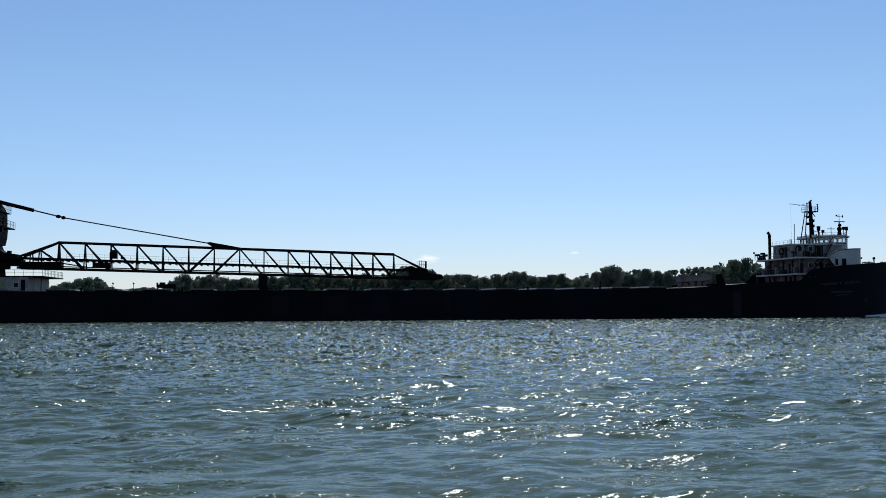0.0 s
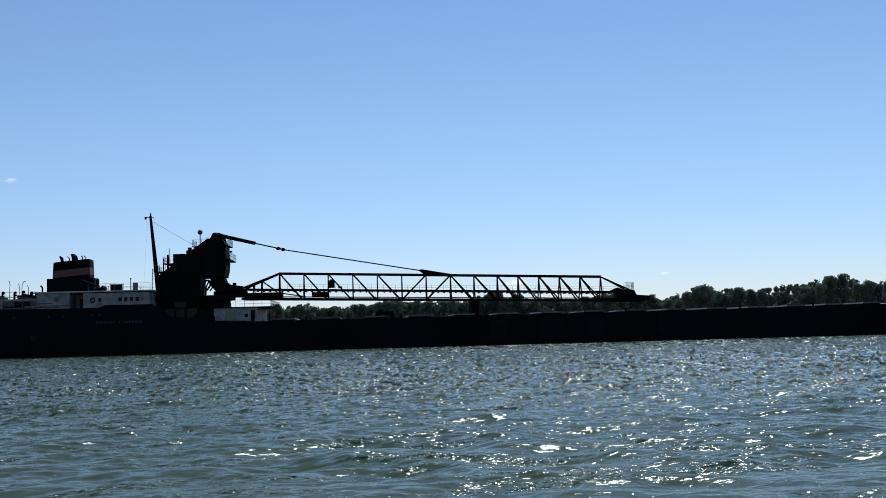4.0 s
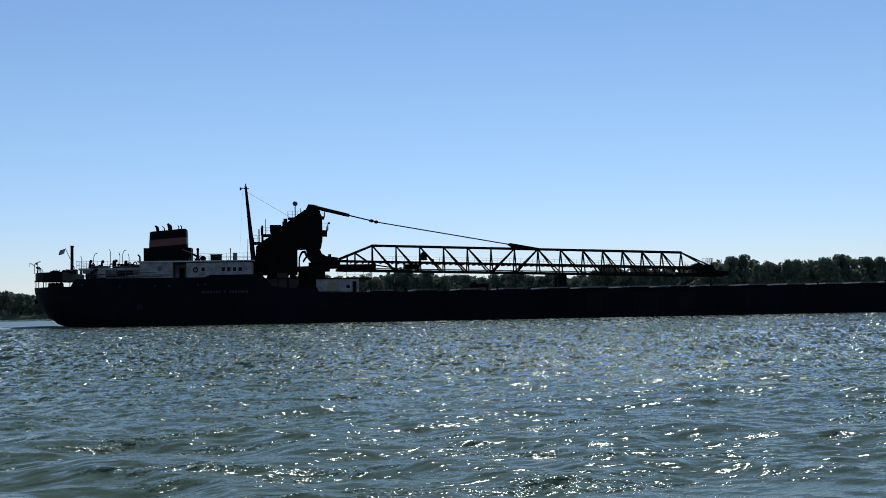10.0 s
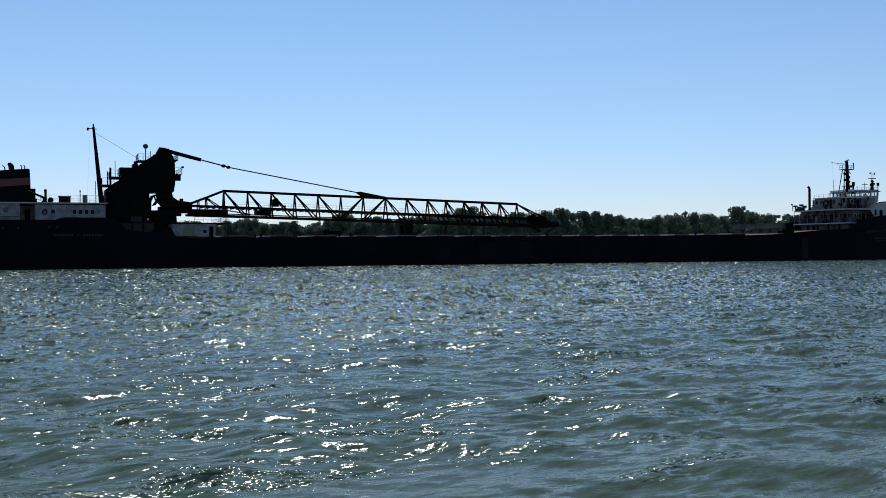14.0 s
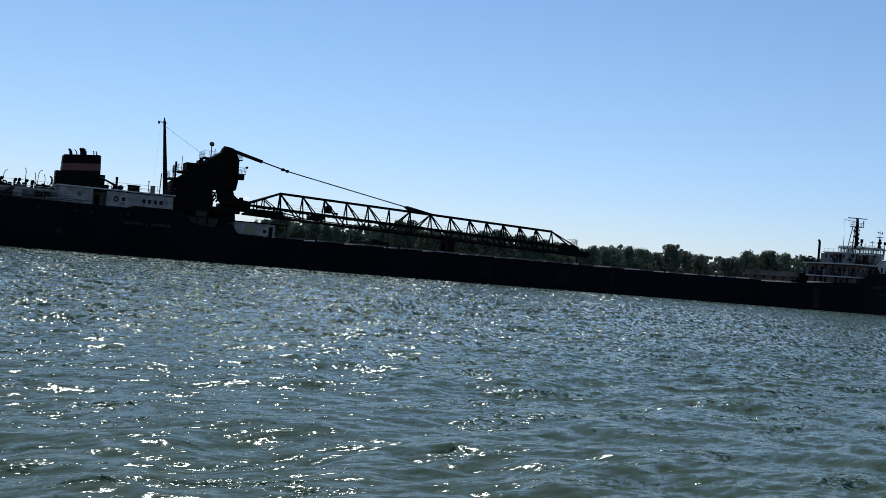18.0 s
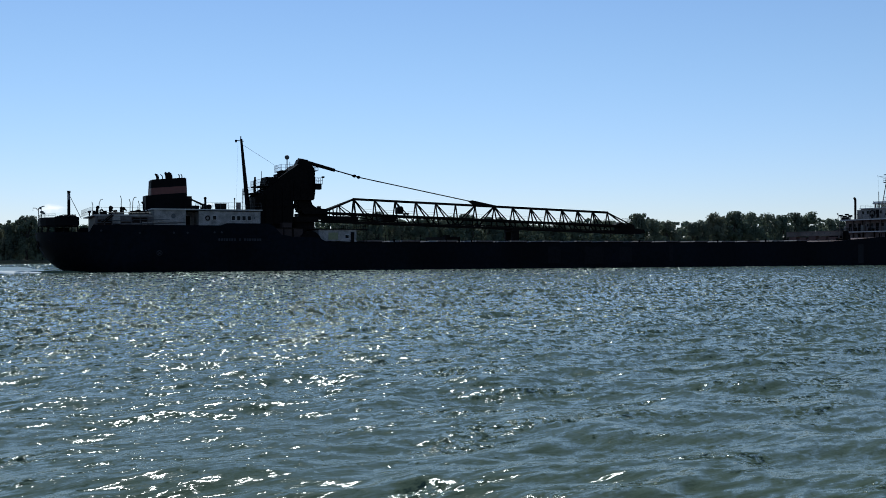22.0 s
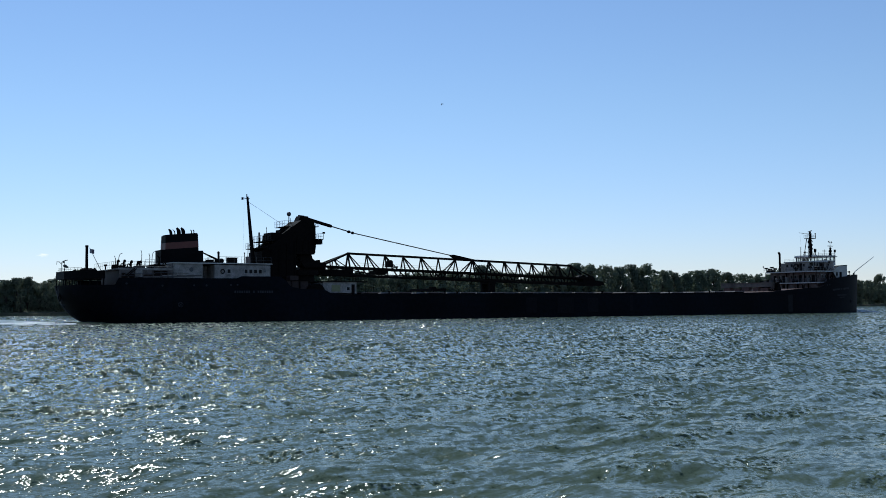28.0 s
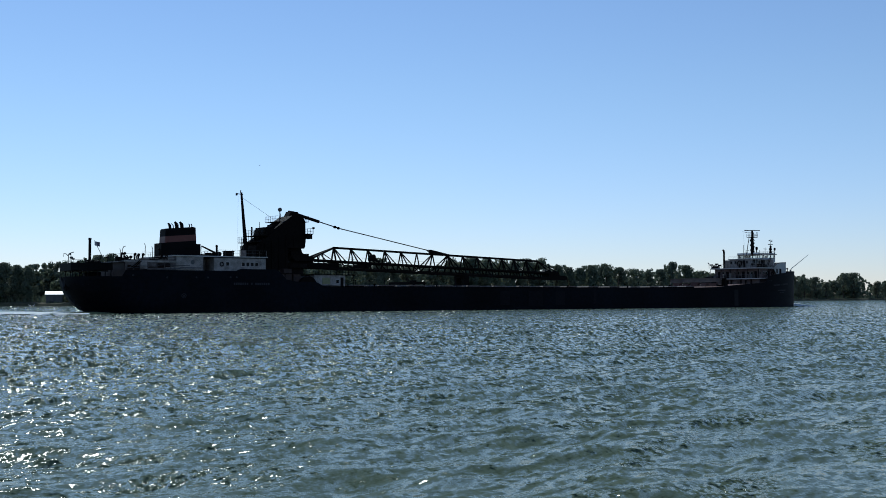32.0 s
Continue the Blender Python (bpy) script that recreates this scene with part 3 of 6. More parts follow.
def skyline(az):
    return float(np.interp(az, [p[0] for p in SKYLINE], [p[1] for p in SKYLINE]))


def build_tree(seed, style):
    """A unit tree, one metre high: tapered trunk with limbs, and a crown of small leaf clumps with gaps."""
    r = random.Random(seed)
    trunk, crown = Build(), Build()
    bend = [Vector((r.uniform(-0.02, 0.02) * i, r.uniform(-0.02, 0.02) * i, 0.0 + 0.16 * i)) for i in range(5)]
    for i, (p, q) in enumerate(zip(bend, bend[1:])):
        trunk.tube(p, q, 0.028 - 0.005 * i, 0.023 - 0.005 * i, 6)
    lobes = []
    wide = (0.34, 0.42, 0.28, 0.4)[style]
    low = (0.06, 0.05, 0.04, 0.34)[style]
    for i in range(36):
        z = low + (0.93 - low) * r.random() ** 0.8
        u = (z - low) / (0.95 - low)
        reach = wide * (math.sin(math.pi * min(1, 0.18 + 0.8 * u)) ** 0.7) * r.uniform(0.45, 1.0)
        t = r.uniform(0, math.tau)
        c = Vector((reach * math.cos(t), reach * math.sin(t), z))
        lobes.append((c, r.uniform(0.05, 0.14)))
        if i % 3 == 0:
            base = bend[min(4, 1 + int(u * 3))]
            trunk.tube(base, base.lerp(c, 0.95), 0.012, 0.004, 5)
    lobes.append((Vector((0, 0, 0.88)), 0.11))
    for c, rad in lobes:
        for i in range(int(300 * rad * 4.0)):
            d = Vector((r.gauss(0, 1), r.gauss(0, 1), r.gauss(0, 0.8))).normalized()
            p = c + d * rad * r.uniform(0.55, 1.12)
            if p.z > 1.0 or p.z < 0.02:
                continue
            s = r.uniform(0.012, 0.03)
            a = (d + Vector((r.gauss(0, 0.6), r.gauss(0, 0.6), r.gauss(0, 0.6)))).normalized()
            e = a.orthogonal().normalized()
            g = a.cross(e)
            crown.n += [tuple((d * 0.55 + a * 0.4 + Vector((0, 0, 0.45))).normalized())] * 4
            crown.add([p + e * s, p + g * s * 0.9 + a * s * 0.3, p - e * s, p - g * s * 0.9 + a * s * 0.25], [(0, 1, 2), (0, 2, 3)])
    return trunk, crown


def tree_kind(seed, style, mat, label):
    root = thing("tree", label, "tree", "trees along the far bank")
    t, c = build_tree(seed, style)
    part("trunk", t, BARK, root)
    part("crown", c, mat, root)
    return root


KINDS = [tree_kind(11, 0, LEAVES[0], "dark green broadleaf tree on the far bank"),
         tree_kind(12, 1, LEAVES[1], "wide-crowned green tree on the far bank"),
         tree_kind(13, 2, LEAVES[1], "slim leafy tree on the far bank"),
         tree_kind(14, 3, LEAVES[0], "tall dark tree with a raised crown on the far bank"),
         tree_kind(15, 0, LEAVES[2], "olive-green tree on the far bank"),
         tree_kind(16, 1, LEAVES[2], "low spreading olive-green tree on the far bank"),
         tree_kind(17, 3, LEAVES[1], "loose-crowned green tree on the far bank")]
used = [False] * len(KINDS)


def plant(kind, x, y, z, height, width, turn):
    m = pose(x, y, z, 0, 0, turn)
    ob = KINDS[kind]
    if used[kind]:
        ob = copy_thing(ob, m)
    else:
        ob.matrix_basis = m
        used[kind] = True
    ob.scale = (height * width, height * width, height)
    return ob


def plant_bank():
    r = random.Random(21)
    for row, (setback, ratio, gap) in enumerate(((9, 1.0, 0.5), (6, 0.55, 0.95))):
        az = -16.0
        while az < 74:
            d = shore_at(az) + setback * r.uniform(0.7, 1.5)
            top = EYE[2] + d * math.tan(radians(skyline(az)))
            h = (top - 1.1) * ratio * r.choice((0.92, 0.98, 1.03, 1.06))
            w = r.uniform(0.6, 0.95)
            if skyline(az) > 0.55 and h > 2 and not (row == 1 and (66 < az or az < 10)) and not 26.2 < az < 28.0:
                plant(r.choice((5, 4, 1, 5) if row else (0, 1, 3, 0, 4, 6, 2)), d * math.sin(radians(az)), d * math.cos(radians(az)), 1.1, h, w, r.uniform(0, 360))
            az += math.degrees(max(2.6, 0.72 * h * w) * gap / d) / max(0.45, math.cos(radians(az - 15)))


def build_woods():
    """The mass of trees behind the front row, past counting: clumps of leaves up to the skyline."""
    r, b = random.Random(31), Build()
    az = -16.0
    while az < 74:
        d = shore_at(az) + r.uniform(20, 42)
        x0, y0 = d * math.sin(radians(az)), d * math.cos(radians(az))
        h = (EYE[2] + d * math.tan(radians(skyline(az))) - 1.3) * r.uniform(0.92, 1.02)
        if skyline(az) > 0.62 and h > 3:
            for k in range(46):
                u = r.random() ** 0.85 if k < 32 else 0.3 * r.random()
                rad = 0.42 * h * math.sin(math.pi * (0.25 + 0.68 * u)) ** 0.6 * r.random() ** 0.5
                t = r.uniform(0, math.tau)
                c = Vector((x0 + rad * math.cos(t), y0 + rad * math.sin(t), 1.3 + h * u * 0.96))
                for q in range(9):
                    e = Vector((r.gauss(0, 1), r.gauss(0, 1), r.gauss(0, 1))).normalized()
                    p = c + e * r.uniform(0.3, 1.0)
                    s = r.uniform(0.45, 1.0)
                    a = e.orthogonal().normalized()
                    g = e.cross(a)
                    b.n += [tuple((e * 0.9 + Vector((0, 0, 0.3))).normalized())] * 4
                    b.add([p + a * s, p + g * s * 0.8 + e * s * 0.2, p - a * s, p - g * s * 0.9], [(0, 1, 2), (0, 2, 3)])
        az += math.degrees(max(1.3, 0.15 * h) / d) / max(0.45, math.cos(radians(az - 15)))
    az = -16.0
    while az < 74:
        d = shore_at(az) + r.uniform(55, 95)
        x0, y0 = d * math.sin(radians(az)), d * math.cos(radians(az))
        h = (EYE[2] + d * math.tan(radians(skyline(az))) - 1.3) * r.uniform(0.7, 0.9)
        if skyline(az) > 0.62 and h > 3:
            for k in range(22):
                u = r.random()
                c = Vector((x0 + r.gauss(0, 0.3) * h, y0 + r.gauss(0, 0.3) * h, 1.3 + h * u * 0.95))
                for q in range(5):
                    e = Vector((r.gauss(0, 1), r.gauss(0, 1), r.gauss(0, 1))).normalized()
                    p = c + e * r.uniform(0.3, 1.4)
                    s = r.uniform(0.8, 1.6)
                    a = e.orthogonal().normalized()
                    g = e.cross(a)
                    b.n += [tuple((e * 0.9 + Vector((0, 0, 0.3))).normalized())] * 4
                    b.add([p + a * s, p + g * s * 0.8 + e * s * 0.2, p - a * s, p - g * s * 0.9], [(0, 1, 2), (0, 2, 3)])
        az += math.degrees(max(1.6, 0.16 * h) / d) / max(0.45, math.cos(radians(az - 15)))
    tagged(part("woods", b, LEAVES[0], None), "dense dark green woods behind the bank trees", "woods", kind="stuff")


build_woods()
plant_bank()


def build_scrub():
    """Reeds, grass tufts and low bushes along the shoreline, as one mass."""
    r, b = random.Random(8), Build()
    for i in range(7000):
        az = r.uniform(-14, 72)
        d = shore_at(az) + r.uniform(3.0, 30)
        x, y = d * math.sin(radians(az)), d * math.cos(radians(az))
        big = noise.noise((x * 0.05, y * 0.05, 9)) > 0.0
        h = r.uniform(0.35, 0.8) * (2.6 if big else 1)
        z = 0.55 + min(0.8, (d - shore_at(az)) * 0.05)
        for k in range(4):
            t, lean = r.uniform(0, math.pi), r.uniform(-0.4, 0.4)
            w = h * r.uniform(0.12, 0.3)
            ox, oy, oz = r.uniform(-0.8, 0.8), r.uniform(-0.8, 0.8), r.uniform(0, 0.3) * h
            c, s = math.cos(t) * w, math.sin(t) * w
            b.add([(x + ox - c, y + oy - s, z), (x + ox + c, y + oy + s, z), (x + ox + c * 0.7 + lean, y + oy + s * 0.7, z + oz + h * 0.8), (x + ox + lean, y + oy - lean, z + oz + h)], [(0, 1, 2), (0, 2, 3)])
    ob = part("scrub", b, LEAVES[1], None)
    return tagged(ob, "tangled reeds and low olive-green scrub along the waterline", "scrub", kind="stuff")


build_scrub()


# ---- boat shed, buoy, swans ----
def polar(az, d, z=0.0):
    return d * math.sin(radians(az)), d * math.cos(radians(az)), z


def build_shed():
    root = thing("boat_shed", "small grey boat shed with a bright tin roof", "shed")
    x, y, _ = polar(27.2, 386)
    root.matrix_basis = pose(x, y, 1.0, 0, 0, -27.2)
    w = Build().box(-2.6, 2.6, 0, 4.0, 0, 2.7)
    wall = part("wall", w, BOARD, root)
    part("door", Build().box(-0.4, 0.5, -0.05, 0.02, 0, 2.0), GREYP, wall)
    part("roof", Build().prism([(-2.9, 2.6), (2.9, 2.6), (2.9, 2.72), (-2.9, 2.72)], -0.4, 0.1).add(
        [(-2.9, -0.45, 2.7), (2.9, -0.45, 2.7), (2.8, 2.0, 3.75), (-2.8, 2.0, 3.75), (-2.9, 4.4, 2.7), (2.9, 4.4, 2.7)], [(0, 1, 2, 3), (3, 2, 5, 4)]), TIN, root, "bright tin roof")
    return root


build_shed()


def build_buoy():
    root = thing("channel_buoy", "dark steel can-shaped channel buoy with a lantern", "buoy")
    x, y, _ = polar(10.87, 263)
    root.matrix_basis = pose(x, y, -0.2)
    part("float", Build().tube((0, 0, -0.5), (0, 0, 0.3), 0.8, seg=16).tube((0, 0, 0.3), (0, 0, 0.55), 0.8, 0.5, 16), BUOYG, root)
    part("can", Build().tube((0, 0, 0.5), (0, 0, 1.9), 0.5, 0.36, 14), BUOYG, root)
    part("lantern", Build().tube((0, 0, 1.9), (0, 0, 2.5), 0.14, seg=10).ball((0, 0, 2.55), 0.2, 8, 6), GREYP, root)


build_buoy()


def build_swan():
    root = thing("swan", "small white swan resting at the edge of the far bank", "swan", "swans by the bank")
    part("body", Build().ball((0, 0, 0.28), 0.5, squash=(1, 0.55, 0.6)), FEATHER, root)
    part("neck", Build().pipe([(0.4, 0, 0.35), (0.55, 0, 0.6), (0.5, 0, 0.85), (0.62, 0, 0.95)], 0.06), FEATHER, root)
    part("head", Build().ball((0.66, 0, 0.95), 0.1, squash=(1.3, 0.8, 0.8)), FEATHER, root)
    part("beak", Build().tube((0.76, 0, 0.94), (0.9, 0, 0.9), 0.035, 0.01, 6), BEAK, root)
    return root


swan = build_swan()
SWAN = 0.72
x, y, _ = polar(26.09, 374)
swan.matrix_basis = pose(x, y, -0.16, 0, 0, 150)
swan.scale = (SWAN, SWAN, SWAN)
x, y, _ = polar(26.25, 374.5)
copy_thing(swan, pose(x, y, -0.16, 0, 0, 20)).scale = (SWAN, SWAN, SWAN)


# ---- the ship: x forward, y to port, z up from the waterline ----
ship = thing("bulk_carrier_ship", "long black lake freighter with white deckhouses and lattice boom", "ship")
HALF = 11.43
TOPS = [(-107, 6.4), (-98.2, 6.4), (-97.6, 7.5), (-78.2, 7.5), (-77.2, 7.85), (-69.9, 7.85), (-69.0, 7.2), (-68.0, 6.1), (-66.0, 5.7), (-61.6, 5.6), (-60.4, 4.95), (-58, 4.75),
        (30, 4.75), (50, 5.0), (58, 5.2), (66, 5.85), (78, 6.35), (78.8, 6.85), (79.6, 7.6), (80.4, 8.15), (87, 8.95), (96, 9.5), (105, 9.9)]


def top_at(x):
    return float(np.interp(x, [p[0] for p in TOPS], [p[1] for p in TOPS]))


def stern_end(z):
    return float(np.interp(z, [-1.6, 0, 0.6, 1.6, 3.0, 5.0, 6.0], [-97.5, -101.4, -102.7, -104.0, -105.3, -106.2, -106.4]))


def stem_end(z):
    return float(np.interp(z, [-1.6, 0, 5, 10], [102.5, 102.8, 103.1, 103.5]))


def half_at(x, z):
    """Half breadth of the hull."""
    if x > 76:
        u = min(1.0, (x - 76) / (stem_end(z) - 76))
        return max(0.02, HALF * max(0.0, 1 - u ** 2.3) ** 0.62)
    if x < -80:
        e = stern_end(z)
        u = min(1.0, (-80 - x) / (-80 - e))
        return max(0.02, HALF * max(0.0, 1 - u ** 4.0) ** 0.5)
    return HALF


def build_hull():
    us = sorted(set([-1.0, -0.998, -0.99, -0.975, -0.95, -0.92, -0.88, -0.84, -0.8] + [i / 60 for i in range(-46, 44)] + [0.75, 0.79, 0.83, 0.87, 0.9, 0.93, 0.955, 0.975, 0.99, 0.998, 1.0]))
    xs = sorted(set([-106.35, -106.3, -106.1, -105.7, -105.2, -104.4, -103.4, -102.2, -101, -99.6, -98.2, -97.6, -95, -92, -88, -84, -80, -78.2, -77.2, -74, -69.9, -69.5, -69, -68.5, -68, -66, -61.6, -61, -60.4, -58]
                    + [-52 + 6 * i for i in range(21)] + [72, 78, 78.4, 78.8, 79.2, 79.6, 80, 80.4, 82, 84, 87, 90, 93, 96, 98, 100, 101.5, 102.6, 103.4, 104, 104.4, 104.8, 105.05, 105.18]))
    levels = 9
    b = Build()
    for side in (-1, 1):
        k = len(b.v)
        for x in xs:
            t = top_at(x)
            for j in range(levels):
                z = -1.6 + (t + 1.6) * j / (levels - 1)
                xx = max(x, stern_end(z)) if x < 0 else min(x, stem_end(z))
                b.v.append((xx, side * half_at(x, z), z))
        for i in range(len(xs) - 1):
            for j in range(levels - 1):
                q = (k + i * levels + j, k + (i + 1) * levels + j, k + (i + 1) * levels + j + 1, k + i * levels + j + 1)
                b.f.append(q if side < 0 else q[::-1])
                b.smooth.append(True)
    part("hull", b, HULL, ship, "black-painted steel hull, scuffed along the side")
    d = Build()
    rows = [x for x in xs if -105.6 < x < 104.9]
    for x in rows:
        z = top_at(x) - 0.06 if -58 < x < 78 else (5.6 if x > 0 else 5.0)
        d.v += [(x, -half_at(x, z) + 0.06, z), (x, half_at(x, z) - 0.06, z)]
    for i in range(len(rows) - 1):
        d.f.append((2 * i, 2 * i + 2, 2 * i + 3, 2 * i + 1))
        d.smooth.append(False)
    part("deck", d, DECK, ship, "red-brown steel deck")


build_hull()


def on_side(x, z, out=0.03):
    return (x, -half_at(x, z) - out, z)


def plate(b, x0, x1, z0, z1, out=0.03):
    """A plate laid on the starboard side of the hull."""
    vs = [on_side(x0, z0, out), on_side(x1, z0, out), on_side(x1, z1, out), on_side(x0, z1, out)]
    vs += [(x, y + 0.2, z) for x, y, z in vs]
    b.add(vs, [(0, 1, 2, 3), (4, 7, 6, 5), (0, 4, 5, 1), (1, 5, 6, 2), (2, 6, 7, 3), (3, 7, 4, 0)])


def side_mark(name, x0, x1, z0, z1, mat, label="", out=0.03):
    b = Build()
    plate(b, x0, x1, z0, z1, out)
    return part(name, b, mat, ship, label)


for x0, x1, z0, z1 in ((63.9, 65.6, 0.2, 4.5), (-9.5, -5.2, 0.6, 4.0), (-1.5, 1.4, 0.8, 3.9), (10.5, 11.4, 1.0, 4.4), (-17.5, -14.8, 0.8, 4.0)):
    side_mark("fender_plate" if x0 > 60 else "scuffed_plate", x0, x1, z0, z1, FENDER if x0 > 60 else SCUFF, "", 0.012)
for x0, x1 in ((-60, 75), ):
    b = Build()
    for z in (4.55,):
        plate(b, x0, x1, z, z + 0.16, 0.07)
    part("rubbing_strake", b, HULL, ship)


def name_bars(x0, x1, z0, z1, counts, rise=0.0):
    """A line of lettering that cannot be shown, as plain bars of its size."""
    total = sum(counts) + len(counts) - 1
    step, x, k = (x1 - x0) / total, x0, 0
    for c in counts:
        for i in range(c):
            lift = rise * (x - x0) / (x1 - x0)
            side_mark("lettering_bar", x + step * 0.12, x + step * 0.82, z0 + lift, z1 + lift, MARK, "", 0.02)
            x += step
        x += step


name_bars(-78.6, -71.3, 5.0, 5.42, (7, 1, 7))
name_bars(82.6, 91.0, 5.45, 5.9, (7, 1, 7), 0.5)
name_bars(84.7, 89.4, 4.15, 4.5, (9,), 0.1)
name_bars(85.8, 88.6, 3.65, 3.85, (7,), 0.1)
for x, z in ((-88.1, 2.96), (92.4, 2.75)):
    b = Build()
    b.pipe([on_side(x + 0.4 * math.cos(t), z + 0.4 * math.sin(t), 0.03) for t in [math.tau * i / 16 for i in range(17)]], 0.07, 5)
    for t in (45, 135):
        c, d = 0.36 * math.cos(radians(t)), 0.36 * math.sin(radians(t))
        b.tube(on_side(x - c, z - d, 0.04), on_side(x + c, z + d, 0.04), 0.08, seg=5)
    part("thruster_mark", b, MARK, ship, "worn white crossed ring painted on the hull")
for x, z in ((-91.0, 6.25), (-85.8, 6.3), (-83.6, 6.3), (-79.2, 6.4), (-78.0, 6.4), (80.2, 6.9), (81.3, 6.95), (-96.5, 6.6)):
    c = Vector(on_side(x, z, 0.0))
    part("porthole", Build().tube(c + Vector((0, 0.1, 0)), c + Vector((0, -0.06, 0)), 0.17, seg=12), MARK, ship)

# hatches along the open deck
for i in range(15):
    x = -52.1 + 7.25 * i
    z = top_at(x) - 0.06
    root = part("hatch", Build().box(x + 0.1, x + 3.55, -6.6, 6.6, z, z + 0.32), STEEL, ship)
    part("hatch_cover", Build().prism([(x, z + 0.3), (x + 3.65, z + 0.3), (x + 3.5, z + 0.52), (x + 0.15, z + 0.52)], -6.8, 6.8), CREAM, root, "pale steel hatch cover")
    for k in range(4):
        part("clamp", Build().box(x + 0.4 + 0.85 * k, x + 0.6 + 0.85 * k, -6.95, -6.75, z + 0.05, z + 0.28), STEEL, root)
for x in range(-56, 74, 3):
    part("stanchion", Build().tube((x, -11.2, top_at(x) - 0.05), (x, -11.2, top_at(x) + 0.42), 0.03, seg=4), STEEL, ship)
for x in (-43.5, -40.2, -36.4, 12.5, 30.5, 44.0):
    b = Build().tube((x, 5.5, top_at(x) - 0.1), (x, 5.5, top_at(x) + 1.5), 0.05, seg=6).ball((x, 5.5, top_at(x) + 1.5), 0.16, 8, 5)
    part("deck_lamp", b, STEEL, ship)
for x in (-46.6, -31.5, 5.8, 26.0, 39.6):
    b = Build().tube((x, -7.5, top_at(x) - 0.1), (x, -7.5, top_at(x) + 0.55), 0.16, seg=8).tube((x, -7.5, top_at(x) + 0.5), (x, -7.5, top_at(x) + 0.62), 0.3, seg=10)
    part("deck_vent", b, STEEL, ship)


def rounded(x0, x1, y0, y1, r, n=5):
    pts = []
    for cx, cy, a in ((x1 - r, y1 - r, 0), (x0 + r, y1 - r, 90), (x0 + r, y0 + r, 180), (x1 - r, y0 + r, 270)):
        pts += [(cx + r * math.cos(radians(a + 90 * i / n)), cy + r * math.sin(radians(a + 90 * i / n))) for i in range(n + 1)]
    return pts


def pane(parent, x0, x1, y, z0, z1):
    """A framed window on a starboard wall at y."""
    fr = part("window_frame", Build().box(x0 - 0.08, x1 + 0.08, y - 0.05, y, z0 - 0.08, z1 + 0.08), WHITE, parent)
    part("window", Build().box(x0, x1, y - 0.07, y - 0.03, z0, z1), GLASS, parent)
    return fr


def gantry(x, y0, y1, z, mat, label):
    """A hatch crane that spans the deck on two legged ends."""
    root = part("hatch_crane", Build().box(x - 0.45, x + 0.45, y0, y1, z - 0.95, z).box(x - 0.6, x + 0.6, y0, y1, z - 0.02, z + 0.1), mat, ship, label)
    for y in (y0 + 0.2, y1 - 0.2):
        for dx in (-0.9, 0.9):
            part("leg", Build().tube((x + dx * 1.1, y, top_at(x) - 0.05), (x + dx * 0.4, y, z - 0.9), 0.12, seg=6), mat, root)
        part("wheel_box", Build().box(x - 1.4, x + 1.4, y - 0.2, y + 0.2, top_at(x) - 0.05, top_at(x) + 0.35), STEEL, root)
    for i in range(9):
        y = y0 + 0.9 + (y1 - y0 - 1.8) * i / 8
        part("bracket", Build().box(x - 0.5, x - 0.452, y - 0.12, y + 0.12, z - 0.55, z - 0.2), GREYP, root)
    return root


crane = gantry(61.6, -8.6, 8.8, 7.4, BEAM, "grimy cream beam hatch crane across the deck")
part("tie", Build().box(61.3, 61.9, -8.0, 8.3, 5.6, 5.8), BEAM, crane)
for k in range(5):
    y = -7.6 + 3.2 * k
    part("machinery_box", Build().column(rounded(60.9, 62.1, y, y + 2.4 - 0.3 * (k % 2), 0.12, 3), 5.5, 6.2 + 0.15 * (k % 3)), DECK, crane)
cab = part("cab", Build().prism([(62.1, 5.4), (62.05, 7.45), (62.5, 7.6), (62.75, 7.3), (63.5, 5.4)], -9.7, -8.65), STEEL, crane)
part("lamp", Build().tube((62.3, -9.1, 7.5), (62.3, -9.1, 8.0), 0.1, seg=6).ball((62.3, -9.1, 8.15), 0.24, 8, 6), OFFWHITE, crane)
b = Build().box(-35.6, -32.6, -5.0, 5.0, 5.42, 5.95).box(-35.2, -34.4, -4.2, -2.8, 5.95, 6.25)
for x in (-35.4, -32.8):
    for y in (-4.8, 4.8):
        b.box(x - 0.12, x + 0.12, y - 0.12, y + 0.12, 4.6, 5.5)
part("deck_tractor", b, STEEL, ship, "dark hatch-handling carriage on the deck")

# ---- after deckhouse ----
AFT_Y = -8.6
aft = part("aft_house", Build().box(-81.2, -70.8, AFT_Y, 8.6, 6.6, 9.75).box(-88.5, -83.35, AFT_Y, 8.6, 6.6, 9.9).box(-83.4, -81.15, AFT_Y + 4.2, 8.6, 6.6, 9.7), GRIMY, ship, "white after deckhouse with square windows")
part("roof_deck", Build().box(-88.8, -70.5, AFT_Y - 0.25, 8.9, 9.9, 10.08), WHITE, aft)
for x in (-75.4, -74.5, -73.6, -72.7):
    pane(aft, x - 0.28, x + 0.28, AFT_Y, 8.4, 9.05)
pane(aft, -78.85, -78.3, AFT_Y, 8.45, 9.05)
ring = Build()
ring.pipe([(-79.75 + 0.33 * math.cos(t), AFT_Y - 0.1, 8.7 + 0.33 * math.sin(t)) for t in [math.tau * i / 16 for i in range(17)]], 0.09, 6)
part("life_ring", ring, STEEL, aft, "dark life ring on the wall")
part("wall_vent", Build().tube((-85.4, AFT_Y + 0.1, 8.95), (-85.4, AFT_Y - 0.06, 8.95), 0.36, seg=14), GREYP, aft)
